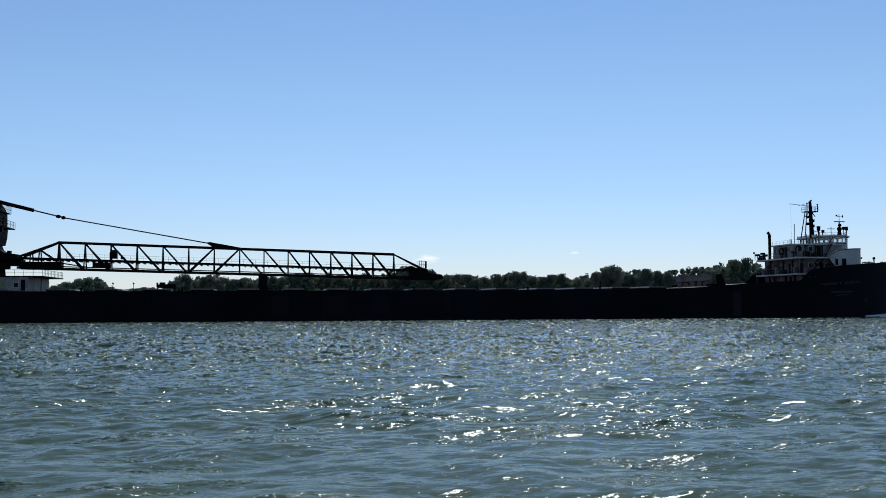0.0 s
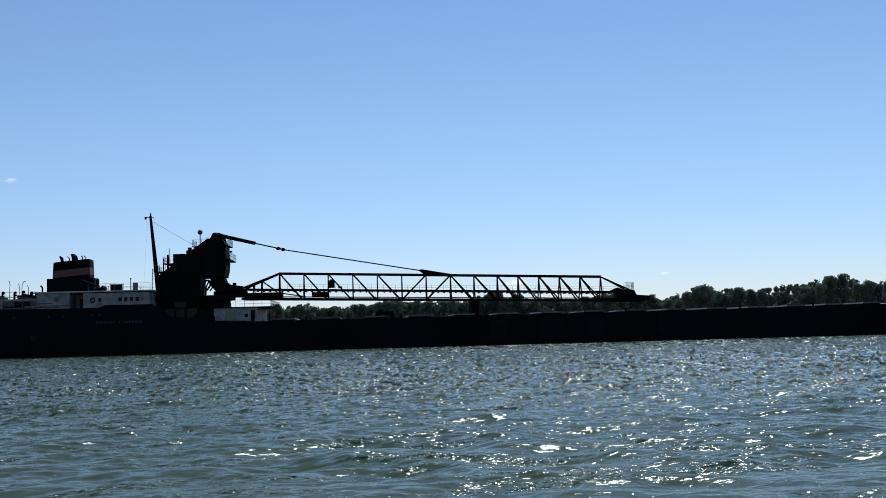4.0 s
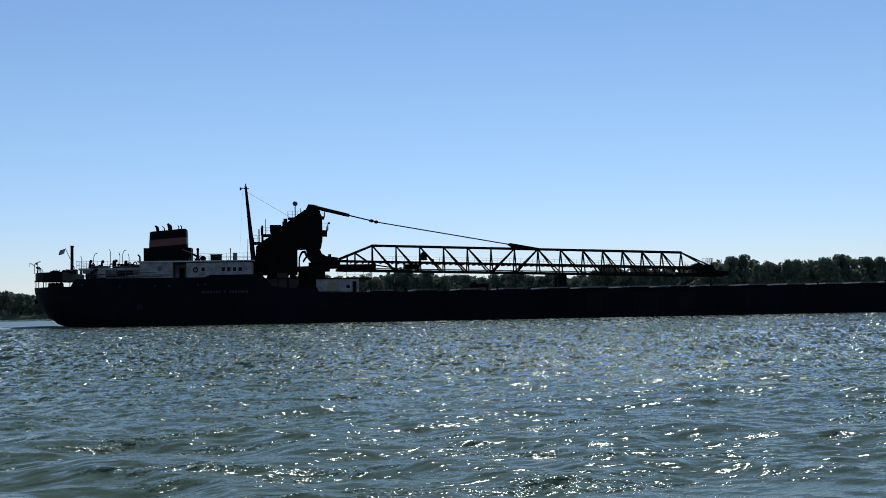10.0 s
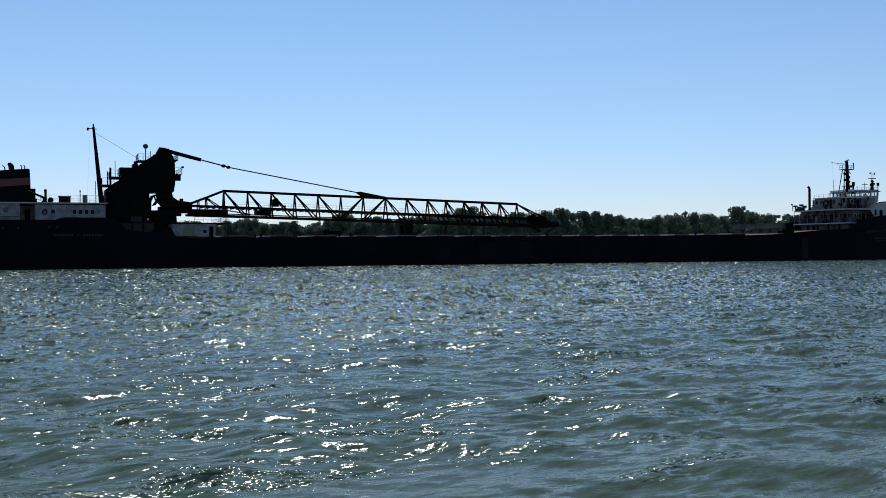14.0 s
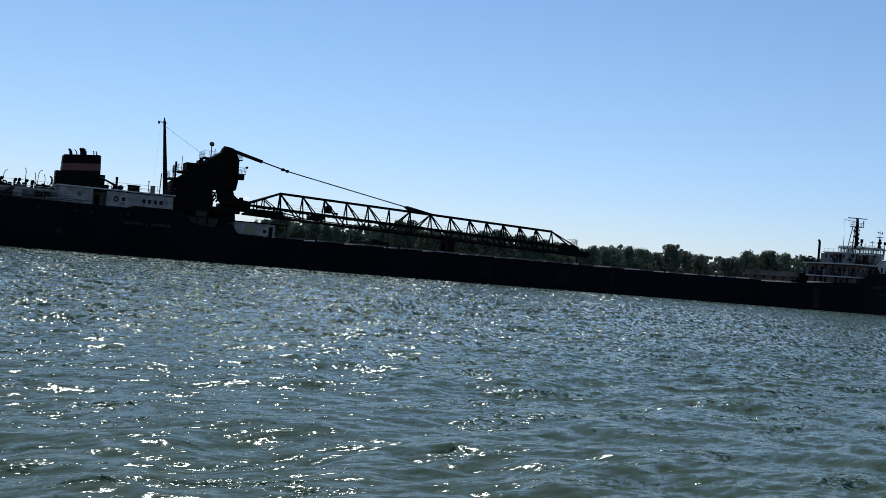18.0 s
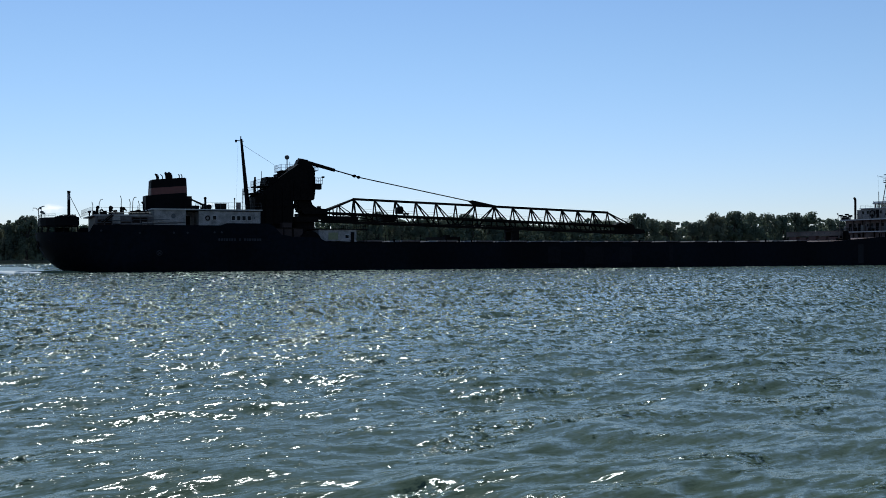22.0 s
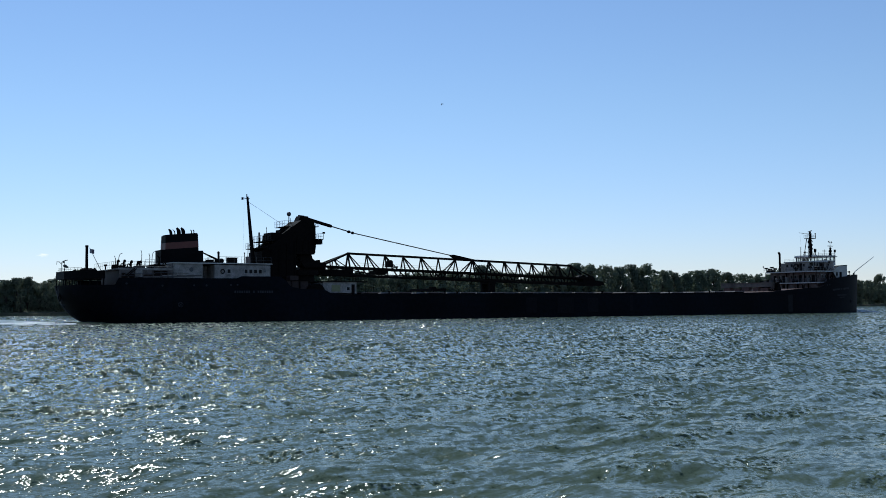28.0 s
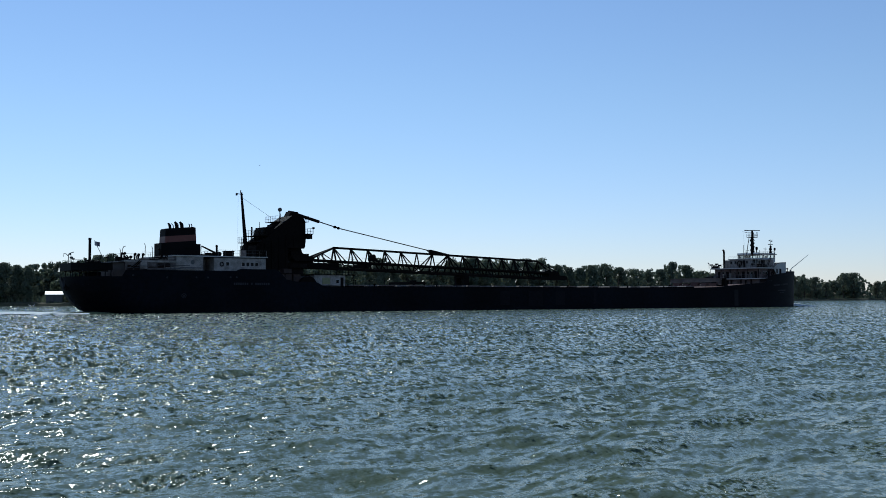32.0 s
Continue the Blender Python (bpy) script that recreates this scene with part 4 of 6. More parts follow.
part("door", Build().box(-82.7, -81.9, AFT_Y + 4.14, AFT_Y + 4.22, 7.1, 9.1), BLACK, aft)
b = Build().box(-71.9, -71.7, AFT_Y - 0.06, AFT_Y, 8.6, 8.9)
part("wall_lamp", b, GREYP, aft)
LINES["nominal"] = False
low = part("poop_house", Build().box(-98.2, -89.1, -6.5, 6.5, 6.5, 9.2), BROWN, ship, "dark poop deckhouse behind a weathered open gallery")
part("gallery_deck", Build().box(-98.9, -89.0, -8.35, 8.35, 9.22, 9.4), GREYP, low)
part("deck_edge", Build().box(-98.95, -89.0, -8.5, -8.36, 9.16, 9.48), GRIMY, low)
part("coaming", Build().box(-95.9, -94.2, -8.3, -7.0, 9.4, 9.85).box(-92.4, -89.4, -8.2, -7.4, 9.4, 9.62), DRAB, low)
for x0, x1, z0, z1, y, m in ((-98.75, -98.35, 7.7, 9.15, -8.42, DRAB), (-98.3, -96.1, 8.6, 9.15, -8.4, DRAB), (-95.95, -94.6, 7.95, 9.14, -8.42, GRIMY), (-94.55, -92.85, 8.2, 9.12, -8.4, DRAB), (-92.8, -89.05, 8.98, 9.14, -8.42, DRAB),
                             (-94.5, -91.2, 7.72, 8.05, -8.46, DRAB), (-91.1, -89.05, 7.7, 8.26, -8.44, GRIMY), (-90.1, -89.05, 8.3, 8.95, -8.4, DRAB)):
    part("side_panel", Build().box(x0, x1, y, y + 0.09, z0, z1), m, low)
for x in (-98.6, -97.2, -96.0, -94.6, -92.8, -91.4, -90.15):
    part("gallery_post", Build().tube((x, -8.5, 6.9), (x, -8.5, 9.2), 0.07, seg=6), DRAB, low)
for x0, x1, z in ((-97.9, -92.9, 8.42), (-95.8, -89.2, 7.85), (-88.6, -84.0, 8.22), (-92.7, -86.5, 8.62), (-91.5, -85.2, 7.98), (-98.6, -96.2, 8.05)):
    part("pipe_run", Build().pipe([(x0, -8.5, z - 0.2), (x0 + 0.2, -8.66, z), (x0 + 0.9, -8.68, z + 0.04), (x1, -8.68, z)], 0.06), GREYP, low)
part("pipe_run", Build().pipe([(-96.9, -8.6, 9.3), (-96.85, -8.75, 9.75), (-95.4, -8.75, 9.8), (-92.1, -8.7, 9.72), (-89.2, -8.6, 9.78)], 0.05), GREYP, low)
st = Build().tube((-97.7, -8.7, 8.1), (-96.1, -8.7, 9.45), 0.09, seg=5).tube((-97.3, -8.7, 8.05), (-95.8, -8.7, 9.35), 0.09, seg=5)
for i in range(6):
    st.box(-97.55 + 0.27 * i, -97.25 + 0.27 * i, -8.75, -8.62, 8.13 + 0.225 * i, 8.19 + 0.225 * i)
part("gangway", st, STEEL, low, "stowed gangway ladder")
LINES["nominal"] = True
cl = random.Random(19)
for i in range(16):
    x, y = -97.0 + 0.52 * i + cl.uniform(-0.2, 0.2), cl.uniform(-6.5, 4.5)
    b, h = Build(), cl.uniform(0.35, 1.0)
    kind = i % 4
    if kind == 0:
        b.tube((x, y, 9.1), (x, y, 9.1 + h), 0.1, seg=6).tube((x - 0.25, y, 9.1 + h), (x + 0.25, y, 9.1 + h + 0.05), 0.16, seg=8)
    elif kind == 1:
        b.column(rounded(x - 0.45, x + 0.45, y - 0.4, y + 0.4, 0.15, 3), 9.1, 9.1 + h * 0.7, 0.85)
    elif kind == 2:
        b.pipe([(x, y, 9.1), (x, y, 9.3 + h), (x + 0.3, y, 9.45 + h), (x + 0.5, y, 9.1 + h)], 0.09)
    else:
        b.tube((x - 0.4, y, 9.4), (x + 0.4, y, 9.4), 0.3, seg=10).box(x - 0.5, x + 0.5, y - 0.35, y + 0.35, 9.1, 9.3)
    part("deck_fitting", b, STEEL, low)
part("railing", Build().rail([(-97.7, 6.5, 9.1), (-97.7, -8.3, 9.1), (-88.6, -8.3, 9.1)], r=0.03), STEEL, low, "dark tube railing")
part("railing", Build().rail([(-80.4, -8.7, 10.08), (-70.7, -8.7, 10.08)], step=1.4, r=0.028), GREYP, aft)
part("railing", Build().rail([(-88.6, 8.7, 10.08), (-70.7, 8.7, 10.08)], step=1.6), WHITE, aft)
for x, y, h in ((-96.4, -4, 1.2), (-95.2, -2, 0.9), (-94.5, -5, 1.1), (-92.9, -4.4, 1.1), (-91.9, 1, 1.25), (-91.2, -5.2, 0.8), (-90.3, -3, 0.9), (-89.4, -5, 1.0), (-93.7, 3, 1.5)):
    b = Build()
    if h > 1.05:
        b.tube((x, y, 9.1), (x, y, 9.1 + h), 0.16, seg=8).ball((x + 0.12, y, 9.1 + h), 0.26, 8, 5)
    else:
        b.column(rounded(x - 0.5, x + 0.5, y - 0.5, y + 0.5, 0.2, 3), 9.1, 9.1 + h * 0.6, 0.8)
    part("deck_ventilator", b, STEEL, low)
for x, y, z, hook in ((-93.1, -6.2, 12.05, 0), (-91.75, -6, 11.55, 0), (-97.3, -6.2, 11.05, 0), (-96.0, -3.2, 11.6, 1), (-91.3, -6.0, 11.9, 1), (-90.4, -6.0, 11.3, 0)):
    pts = [(x, y, 9.1), (x + 0.05, y, z - 0.5), (x - 0.1, y, z)]
    if hook:
        pts = [(x - 0.1, y, 9.1), (x, y, z - 0.6), (x + 0.2, y, z - 0.1), (x + 0.55, y, z)]
    part("lamp_pole", Build().pipe(pts, 0.05), STEEL, low)
part("winch", Build().box(-91.6, -89.6, -7.2, -5.4, 9.1, 9.75).tube((-90.6, -7.4, 9.6), (-90.6, -5.2, 9.6), 0.35, seg=10), STEEL, low)

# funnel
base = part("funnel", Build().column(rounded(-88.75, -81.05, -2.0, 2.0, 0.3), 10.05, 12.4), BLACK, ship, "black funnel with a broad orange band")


def ring_band(name, z0, z1, mat, label="", out=0.0):
    """A belt of the raked funnel: its rims rise towards the bow."""
    s0, s1 = 1 - 0.012 * (z0 - 12.4), 1 - 0.012 * (z1 - 12.4)
    pts = rounded(-87.95 - out, -81.8 + out, -1.9 - out, 1.9 + out, 0.6, 7)
    cx = -84.95
    b = Build().column([(cx + (x - cx) * s0, y * s0) for x, y in pts], z0, z1, s1 / s0)
    b.v = [(x, y, z + 0.085 * (x - cx)) for x, y, z in b.v]
    return part(name, b, mat, base, label)


ring_band("casing", 12.0, 12.75, BLACK)
ring_band("band", 12.75, 13.9, ORANGE, "faded orange band", 0.02)
ring_band("casing", 13.9, 15.2, BLACK)
ring_band("cap", 15.2, 15.32, BLACK, "", -0.15)
for x, y, h, r in ((-86.6, -0.5, 0.7, 0.26), (-84.7, 0.9, 1.1, 0.36), (-84.5, -1.1, 1.0, 0.34), (-85.6, 0.4, 0.75, 0.09)):
    part("exhaust_pipe", Build().tube((x, y, 15.2), (x - 0.1, y, 15.42 + h * 0.6), r, r, 10).tube((x - 0.1, y, 15.42 + h * 0.55), (x - 0.45, y, 15.42 + h), r, r * 0.5, 10), BLACK, base)
for x in (-83.1, -82.65):
    part("vent_pipe", Build().pipe([(x, -1.3, 15.2), (x, -1.3, 15.9), (x - 0.18, -1.3, 16.1)], 0.09), BLACK, base)
part("railing", Build().rail([(-80.7, -3.0, 10.08), (-79.5, -3.0, 10.08), (-79.5, 3, 10.08)]), GREYP, base)
part("whistle", Build().pipe([(-89.2, -2.5, 10.1), (-89.2, -2.5, 11.0), (-89.5, -2.5, 11.3)], 0.14), STEEL, base)

# gear on the deckhouse roof
LINES["nominal"] = False
crane = part("boat_crane", Build().tube((-80.0, -5.0, 10.4), (-80.0, -5.0, 11.5), 0.32, seg=10).box(-80.5, -79.6, -5.4, -4.6, 10.4, 10.95), STEEL, ship, "small dark boat crane on the deckhouse roof")
part("jib", Build().tube((-79.9, -5.0, 11.35), (-82.6, -5.0, 12.55), 0.2, 0.13, 6).tube((-82.6, -5.0, 12.5), (-82.7, -5.0, 11.6), 0.04, seg=4), STEEL, crane)
part("winch_drum", Build().tube((-79.1, -5.5, 11.05), (-79.1, -4.3, 11.05), 0.46, seg=14).box(-79.5, -78.7, -5.4, -4.4, 10.4, 10.7), STEEL, crane)
part("vent_pipe", Build().tube((-79.85, -6.0, 10.4), (-79.9, -6.0, 12.5), 0.2, seg=10).ball((-79.9, -6.0, 12.55), 0.26, 10, 5), BLACK, aft)
part("roof_locker", Build().column(rounded(-77.85, -76.0, -5.6, -4.2, 0.25, 3), 10.4, 11.6).box(-77.95, -75.9, -5.7, -4.1, 11.6, 11.72), STEEL, aft)
part("roof_locker", Build().box(-74.1, -73.4, -5.3, -4.6, 10.4, 11.95), DRAB, aft)
part("lamp_pole", Build().tube((-74.5, -5.2, 10.4), (-74.5, -5.2, 12.6), 0.07, seg=6).ball((-74.5, -5.2, 12.6), 0.14, 8, 5), STEEL, aft)
part("roof_locker", Build().box(-82.4, -81.2, -7.2, -6.2, 10.4, 11.2).box(-83.6, -82.6, -7.4, -6.8, 10.4, 10.9), STEEL, aft)
LINES["nominal"] = True

# stern gallery
gal = part("stern_awning", Build().column([(x, s * max(0.3, half_at(x, 6.2) - 0.35)) for s, xs in ((-1, (-99.5, -101.5, -103.4, -104.9, -105.7)), (1, (-105.7, -104.9, -103.4, -101.5, -99.5))) for x in xs], 7.4, 8.65), BLACK, ship, "dark awning over the stern gallery")
for x in (-105.5, -104.6, -103.4, -101.9, -100.6, -99.7):
    for s in (-1, 1):
        part("awning_post", Build().tube((x, s * max(0.2, half_at(x, 6.2) - 0.45), 5.4), (x, s * max(0.2, half_at(x, 6.2) - 0.45), 7.45), 0.09, seg=6), BLACK, gal)
part("stern_winch", Build().tube((-103.2, -3.5, 6.4), (-100.6, -3.5, 6.4), 0.75, seg=12).box(-103.4, -100.4, -4.5, -2.5, 5.4, 6.1), BLACK, gal)
for x, y, r in ((-102.6, -4, 0.3), (-102.0, -4.5, 0.42), (-101.3, -5, 0.36), (-100.3, -4, 0.45), (-102.4, 2, 0.4), (-99.7, -2, 0.5)):
    part("rope_coil", Build().ball((x, y, 8.65 + r * 0.25), r * 0.9, 10, 6, (1.2, 1.0, 0.8)).tube((x + 0.3, y + 0.4, 8.6), (x + 0.3, y + 0.4, 8.75 + r), 0.09, seg=6), STEEL, gal)
part("railing", Build().rail([(-103.4, -7.3, 8.65), (-104.9, -5.2, 8.65), (-105.6, -2.0, 8.65), (-105.6, 2.0, 8.65)], step=0.9, height=0.5, r=0.03), STEEL, gal)
part("awning_valance", Build().box(-104.9, -99.6, -7.0, -6.9, 7.2, 7.45), BLACK, gal)
part("stern_anchor", Build().tube((-106.0, -1.2, 5.6), (-106.0, -1.2, 3.9), 0.14, seg=6).pipe([(-106.0, -2.1, 4.5), (-106.05, -1.7, 4.0), (-106.0, -1.2, 3.85), (-106.05, -0.7, 4.0), (-106.0, -0.3, 4.5)], 0.17).box(-106.2, -105.7, -1.5, -0.9, 5.4, 5.8), STEEL, gal, "rusty stern anchor housed on the counter")
part("stern_post", Build().tube((-100.1, 1.6, 8.6), (-100.1, 1.6, 13.0), 0.27, 0.25, 10).tube((-100.1, 1.6, 12.8), (-100.1, 1.6, 13.1), 0.3, seg=10), BLACK, ship, "black stub mast at the stern")
part("mast_step", Build().box(-100.9, -99.3, 0.9, 2.3, 8.6, 9.3), BLACK, ship)
staff = part("flagstaff", Build().tube((-98.6, -2.6, 8.6), (-100.5, -2.1, 12.5), 0.05, seg=6), GREYP, ship)
fl = Build()
for i in range(7):
    for j in range(4):
        u, w = i / 6, j / 3
        fl.v.append((-1.35 * u, 0.16 * math.sin(6 * u + w), -0.85 * w - 0.6 * u))
for i in range(6):
    for j in range(3):
        fl.f.append((i * 4 + j, i * 4 + j + 1, i * 4 + j + 5, i * 4 + j + 4))
        fl.smooth.append(True)
LINES["nominal"] = False
flag = part("flag", fl, FLAGM, staff, "small striped ensign")
LINES["nominal"] = True
FLAG_AT = faired((-100.45, -2.1, 12.4))
flag.matrix_basis = pose(*FLAG_AT)
mast_b = Build().tube((-105.3, -1.5, 8.6), (-105.3, -1.5, 10.1), 0.07, seg=6).pipe([(-105.3, -1.5, 9.7), (-105.8, -1.5, 10.1), (-106.3, -1.5, 10.1), (-106.4, -1.5, 9.85)], 0.06)
mast_b.ball((-106.4, -1.5, 9.75), 0.16, 8, 5).tube((-104.8, -1.5, 8.6), (-104.8, -1.5, 10.3), 0.06, seg=6).pipe([(-105.2, -1.5, 10.1), (-104.6, -1.5, 10.35), (-104.2, -1.5, 10.4)], 0.07)
mast_b.ball((-104.7, -1.5, 9.5), 0.3, 8, 6, (1.3, 0.8, 0.7)).ball((-105.0, -1.5, 10.1), 0.2, 8, 5).box(-104.6, -104.1, -1.7, -1.3, 9.2, 9.45)
mast_b.v = [(x - 0.7, y - 1.2, z) for x, y, z in mast_b.v]
part("stern_light", mast_b, GREYP, gal)

# ---- after mast and unloading tower ----
am = part("after_mast", Build().tube((-70.75, -0.2, 8.5), (-72.1, -0.3, 22.6), 0.46, 0.2, 12), BLACK, ship, "raked black after mast")
part("yard", Build().tube((-73.0, 0, 22.35), (-71.6, 0, 22.25), 0.07, seg=6).box(-73.1, -72.8, -0.15, 0.15, 22.0, 22.45), BLACK, am)
part("mast_light", Build().tube((-72.1, 0, 22.5), (-72.1, 0, 23.1), 0.1, seg=8), BLACK, am)
part("stay", Build().tube((-71.9, 0, 21.7), (-64.8, -0.5, 17.3), 0.03, seg=4), BLACK, am)
part("halyard", Build().tube((-72.6, 0, 22.0), (-73.2, -1, 10.1), 0.008, seg=4), BLACK, am)
part("ladder", Build().tube((-71.95, -0.5, 8.6), (-71.8, -0.5, 13.8), 0.05, seg=4).tube((-71.95, 0.1, 8.6), (-71.8, 0.1, 13.8), 0.05, seg=4), BLACK, am)

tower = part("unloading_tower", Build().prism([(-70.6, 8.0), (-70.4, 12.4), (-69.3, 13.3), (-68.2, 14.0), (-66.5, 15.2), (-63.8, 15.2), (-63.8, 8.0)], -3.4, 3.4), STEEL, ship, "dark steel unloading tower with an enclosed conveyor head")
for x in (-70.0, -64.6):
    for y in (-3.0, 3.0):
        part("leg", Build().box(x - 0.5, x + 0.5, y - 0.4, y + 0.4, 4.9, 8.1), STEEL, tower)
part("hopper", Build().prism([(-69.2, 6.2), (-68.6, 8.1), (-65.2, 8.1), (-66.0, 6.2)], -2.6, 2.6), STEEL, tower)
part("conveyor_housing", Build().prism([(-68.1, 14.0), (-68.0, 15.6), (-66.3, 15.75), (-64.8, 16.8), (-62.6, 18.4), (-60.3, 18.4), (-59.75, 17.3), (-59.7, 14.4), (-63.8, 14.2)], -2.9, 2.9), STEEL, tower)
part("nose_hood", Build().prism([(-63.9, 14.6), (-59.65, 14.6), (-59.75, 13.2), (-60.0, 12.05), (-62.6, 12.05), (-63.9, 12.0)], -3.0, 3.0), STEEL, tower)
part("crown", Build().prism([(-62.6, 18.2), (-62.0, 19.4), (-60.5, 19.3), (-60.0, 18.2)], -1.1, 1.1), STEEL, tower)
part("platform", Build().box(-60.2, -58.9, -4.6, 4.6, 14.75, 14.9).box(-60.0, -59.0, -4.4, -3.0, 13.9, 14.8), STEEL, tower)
part("railing", Build().rail([(-60.2, -4.6, 14.9), (-58.9, -4.6, 14.9), (-58.9, 4.6, 14.9)], step=1.2), STEEL, tower)
part("platform", Build().box(-65.3, -62.8, -1.2, 3.6, 17.2, 17.3), STEEL, tower)
part("railing", Build().rail([(-63.0, -1.2, 17.3), (-65.3, -1.2, 17.3), (-65.3, 3.6, 17.3)], step=0.8), STEEL, tower)
part("platform", Build().box(-60.4, -59.3, -3.4, 3.4, 17.2, 17.3), STEEL, tower)
part("railing", Build().rail([(-60.4, -3.4, 17.3), (-59.3, -3.4, 17.3), (-59.3, 3.4, 17.3)], step=0.8), STEEL, tower)
part("platform", Build().box(-71.0, -69.2, -3.6, 3.6, 13.0, 13.12), STEEL, tower)
part("railing", Build().rail([(-69.2, -3.6, 13.12), (-71.0, -3.6, 13.12), (-71.0, 3.6, 13.12)], step=0.8), STEEL, tower)
part("platform", Build().box(-69.6, -67.6, -3.4, 3.4, 14.3, 14.42), STEEL, tower)
part("railing", Build().rail([(-67.7, -3.4, 14.42), (-69.6, -3.4, 14.42), (-69.6, 3.4, 14.42)], step=0.8), STEEL, tower)
for x, y, z0, z1, r in ((-69.5, 0.6, 13, 16.1, 0.17), (-68.9, -1.6, 14, 17.0, 0.05), (-70.0, -0.6, 13, 15.4, 0.1), (-65.7, -1.0, 15.5, 17.1, 0.32), (-61.9, -1.4, 17.1, 18.8, 0.04), (-63.2, 1.0, 17.0, 19.0, 0.05)):
    part("pipe", Build().tube((x, y, z0), (x, y, z1), r, seg=8), STEEL, tower)
part("machinery_box", Build().box(-68.2, -66.4, -2.2, 1.8, 14.8, 16.0), STEEL, tower)
part("machinery_box", Build().box(-66.2, -65.4, -1.6, 0.8, 15.6, 16.6), STEEL, tower)
part("radar_dome", Build().tube((-64.1, -0.5, 17.0), (-64.1, -0.5, 19.3), 0.09, seg=6).ball((-64.1, -0.5, 19.65), 0.42, 12, 8), GREYP, tower, "grey radar dome on a pole")
for y in (-3.45,):
    for i in range(5):
        part("rib", Build().box(-70.2 + 1.5 * i, -70.05 + 1.5 * i, y - 0.12, y + 0.06, 8.1, 12.2 + 0.6 * i), STEEL, tower)
    part("rib", Build().box(-70.3, -63.8, y - 0.12, y + 0.06, 10.9, 11.05), STEEL, tower)
for i in range(4):
    part("rib", Build().box(-63.6 + 1.2 * i, -63.48 + 1.2 * i, -3.1, -2.95, 12.3, 14.5), STEEL, tower)
st = Build()
for i in range(9):
    st.box(-70.9 + 0.18 * i, -70.6 + 0.18 * i, -4.3, -3.5, 8.2 + 0.55 * i, 8.27 + 0.55 * i)
st.tube((-70.9, -4.3, 8.2), (-69.3, -4.3, 13.1), 0.06, seg=4)
part("stair", st, STEEL, tower)
part("lamp", Build().box(-58.9, -58.5, -4.5, -4.1, 15.9, 16.2).tube((-58.8, -4.3, 14.9), (-58.8, -4.3, 16.0), 0.04, seg=4), STEEL, tower)

# chute and turntable under the tower head
chute = part("loading_chute", Build().prism([(-62.4, 12.1), (-60.2, 12.1), (-59.9, 11.3), (-59.2, 10.8), (-57.2, 10.55), (-57.2, 9.85), (-61.4, 9.7), (-62.2, 10.6)], -1.9, 1.5), STEEL, ship, "dark curved loading chute")
part("motor", Build().box(-58.8, -58.3, -1.6, -0.6, 10.6, 11.1), STEEL, chute)
for y in (-2.2, -1.6, 1.6):
    part("hose", Build().pipe([(-63.6 + 0.05, y, 9.0), (-63.5, y, 10.6), (-63.1, y, 11.5), (-62.6, y, 11.6), (-62.3, y, 10.8), (-62.9, y, 10.0)], 0.13), STEEL, chute)
turn = part("turntable", Build().tube((-61.5, -0.5, 4.8), (-61.5, -0.5, 8.4), 2.6, 2.2, 20).tube((-61.5, -0.5, 8.4), (-61.5, -0.5, 9.2), 3.0, seg=20), STEEL, ship, "dark boom turntable")
part("slew_wheel", Build().tube((-62.4, -9.6, 5.0), (-62.4, -8.6, 5.0), 1.75, seg=24), STEEL, turn)

mid = part("mid_house", Build().box(-60.9, -54.2, -9.0, 8.5, 4.7, 7.0), GRIMY, ship, "low grimy white deckhouse under the boom root")
part("roof", Build().box(-61.2, -52.0, -9.2, 8.7, 7.0, 7.16), STEEL, mid)
part("shutter", Build().box(-59.2, -57.5, -9.06, -8.98, 5.3, 6.5), YELLOW, mid, "faded yellow shutter")
pane(mid, -56.2, -55.6, -9.0, 5.5, 6.1)
part("door", Build().box(-55.2, -54.6, -9.06, -8.98, 4.9, 6.6), BLACK, mid)
part("railing", Build().rail([(-57.5, -9.1, 7.16), (-52.1, -9.1, 7.16), (-52.1, 8.6, 7.16)], step=1.3, height=0.9), STEEL, mid)
part("roof_post", Build().tube((-52.3, -9.0, 4.7), (-52.3, -9.0, 7.0), 0.06, seg=6), STEEL, mid)
mid2 = part("tower_house", Build().box(-69.4, -63.6, -8.6, 8.4, 4.7, 7.15), BROWN, ship, "drab brown deckhouse at the foot of the tower")
part("roof", Build().box(-69.7, -63.2, -8.8, 8.6, 7.15, 7.3), STEEL, mid2)
part("locker", Build().box(-67.0, -65.4, -8.4, -6.5, 7.3, 8.1), BROWN, mid2)
part("locker", Build().box(-68.5, -66.6, -8.75, -8.6, 5.9, 7.0), BROWN, mid2)
for x in (-68.6, -66.9, -65.3):
    part("strut", Build().box(x - 0.12, x + 0.12, -8.75, -8.58, 5.2, 7.1), STEEL, mid2)
part("stair", Build().prism([(-69.7, 7.7), (-69.2, 7.7), (-67.6, 5.8), (-68.1, 5.8)], -9.6, -8.9), STEEL, mid2)

# ---- unloading boom ----
NODES = [-51.4 + 4.07 * i for i in range(10)] + [-14.77 + 3.63 * i for i in range(1, 6)]
BY = 0.9


def chord(x, which):
    if which == "top":
        return 12.55 + (x + 51.4) * (10.8 - 12.55) / 54.8
    if which == "mid":
        return 9.9 + (x + 51.4) * (8.35 - 9.9) / 54.8
    return 8.45 + (x + 51.4) * (6.98 - 8.45) / 54.8


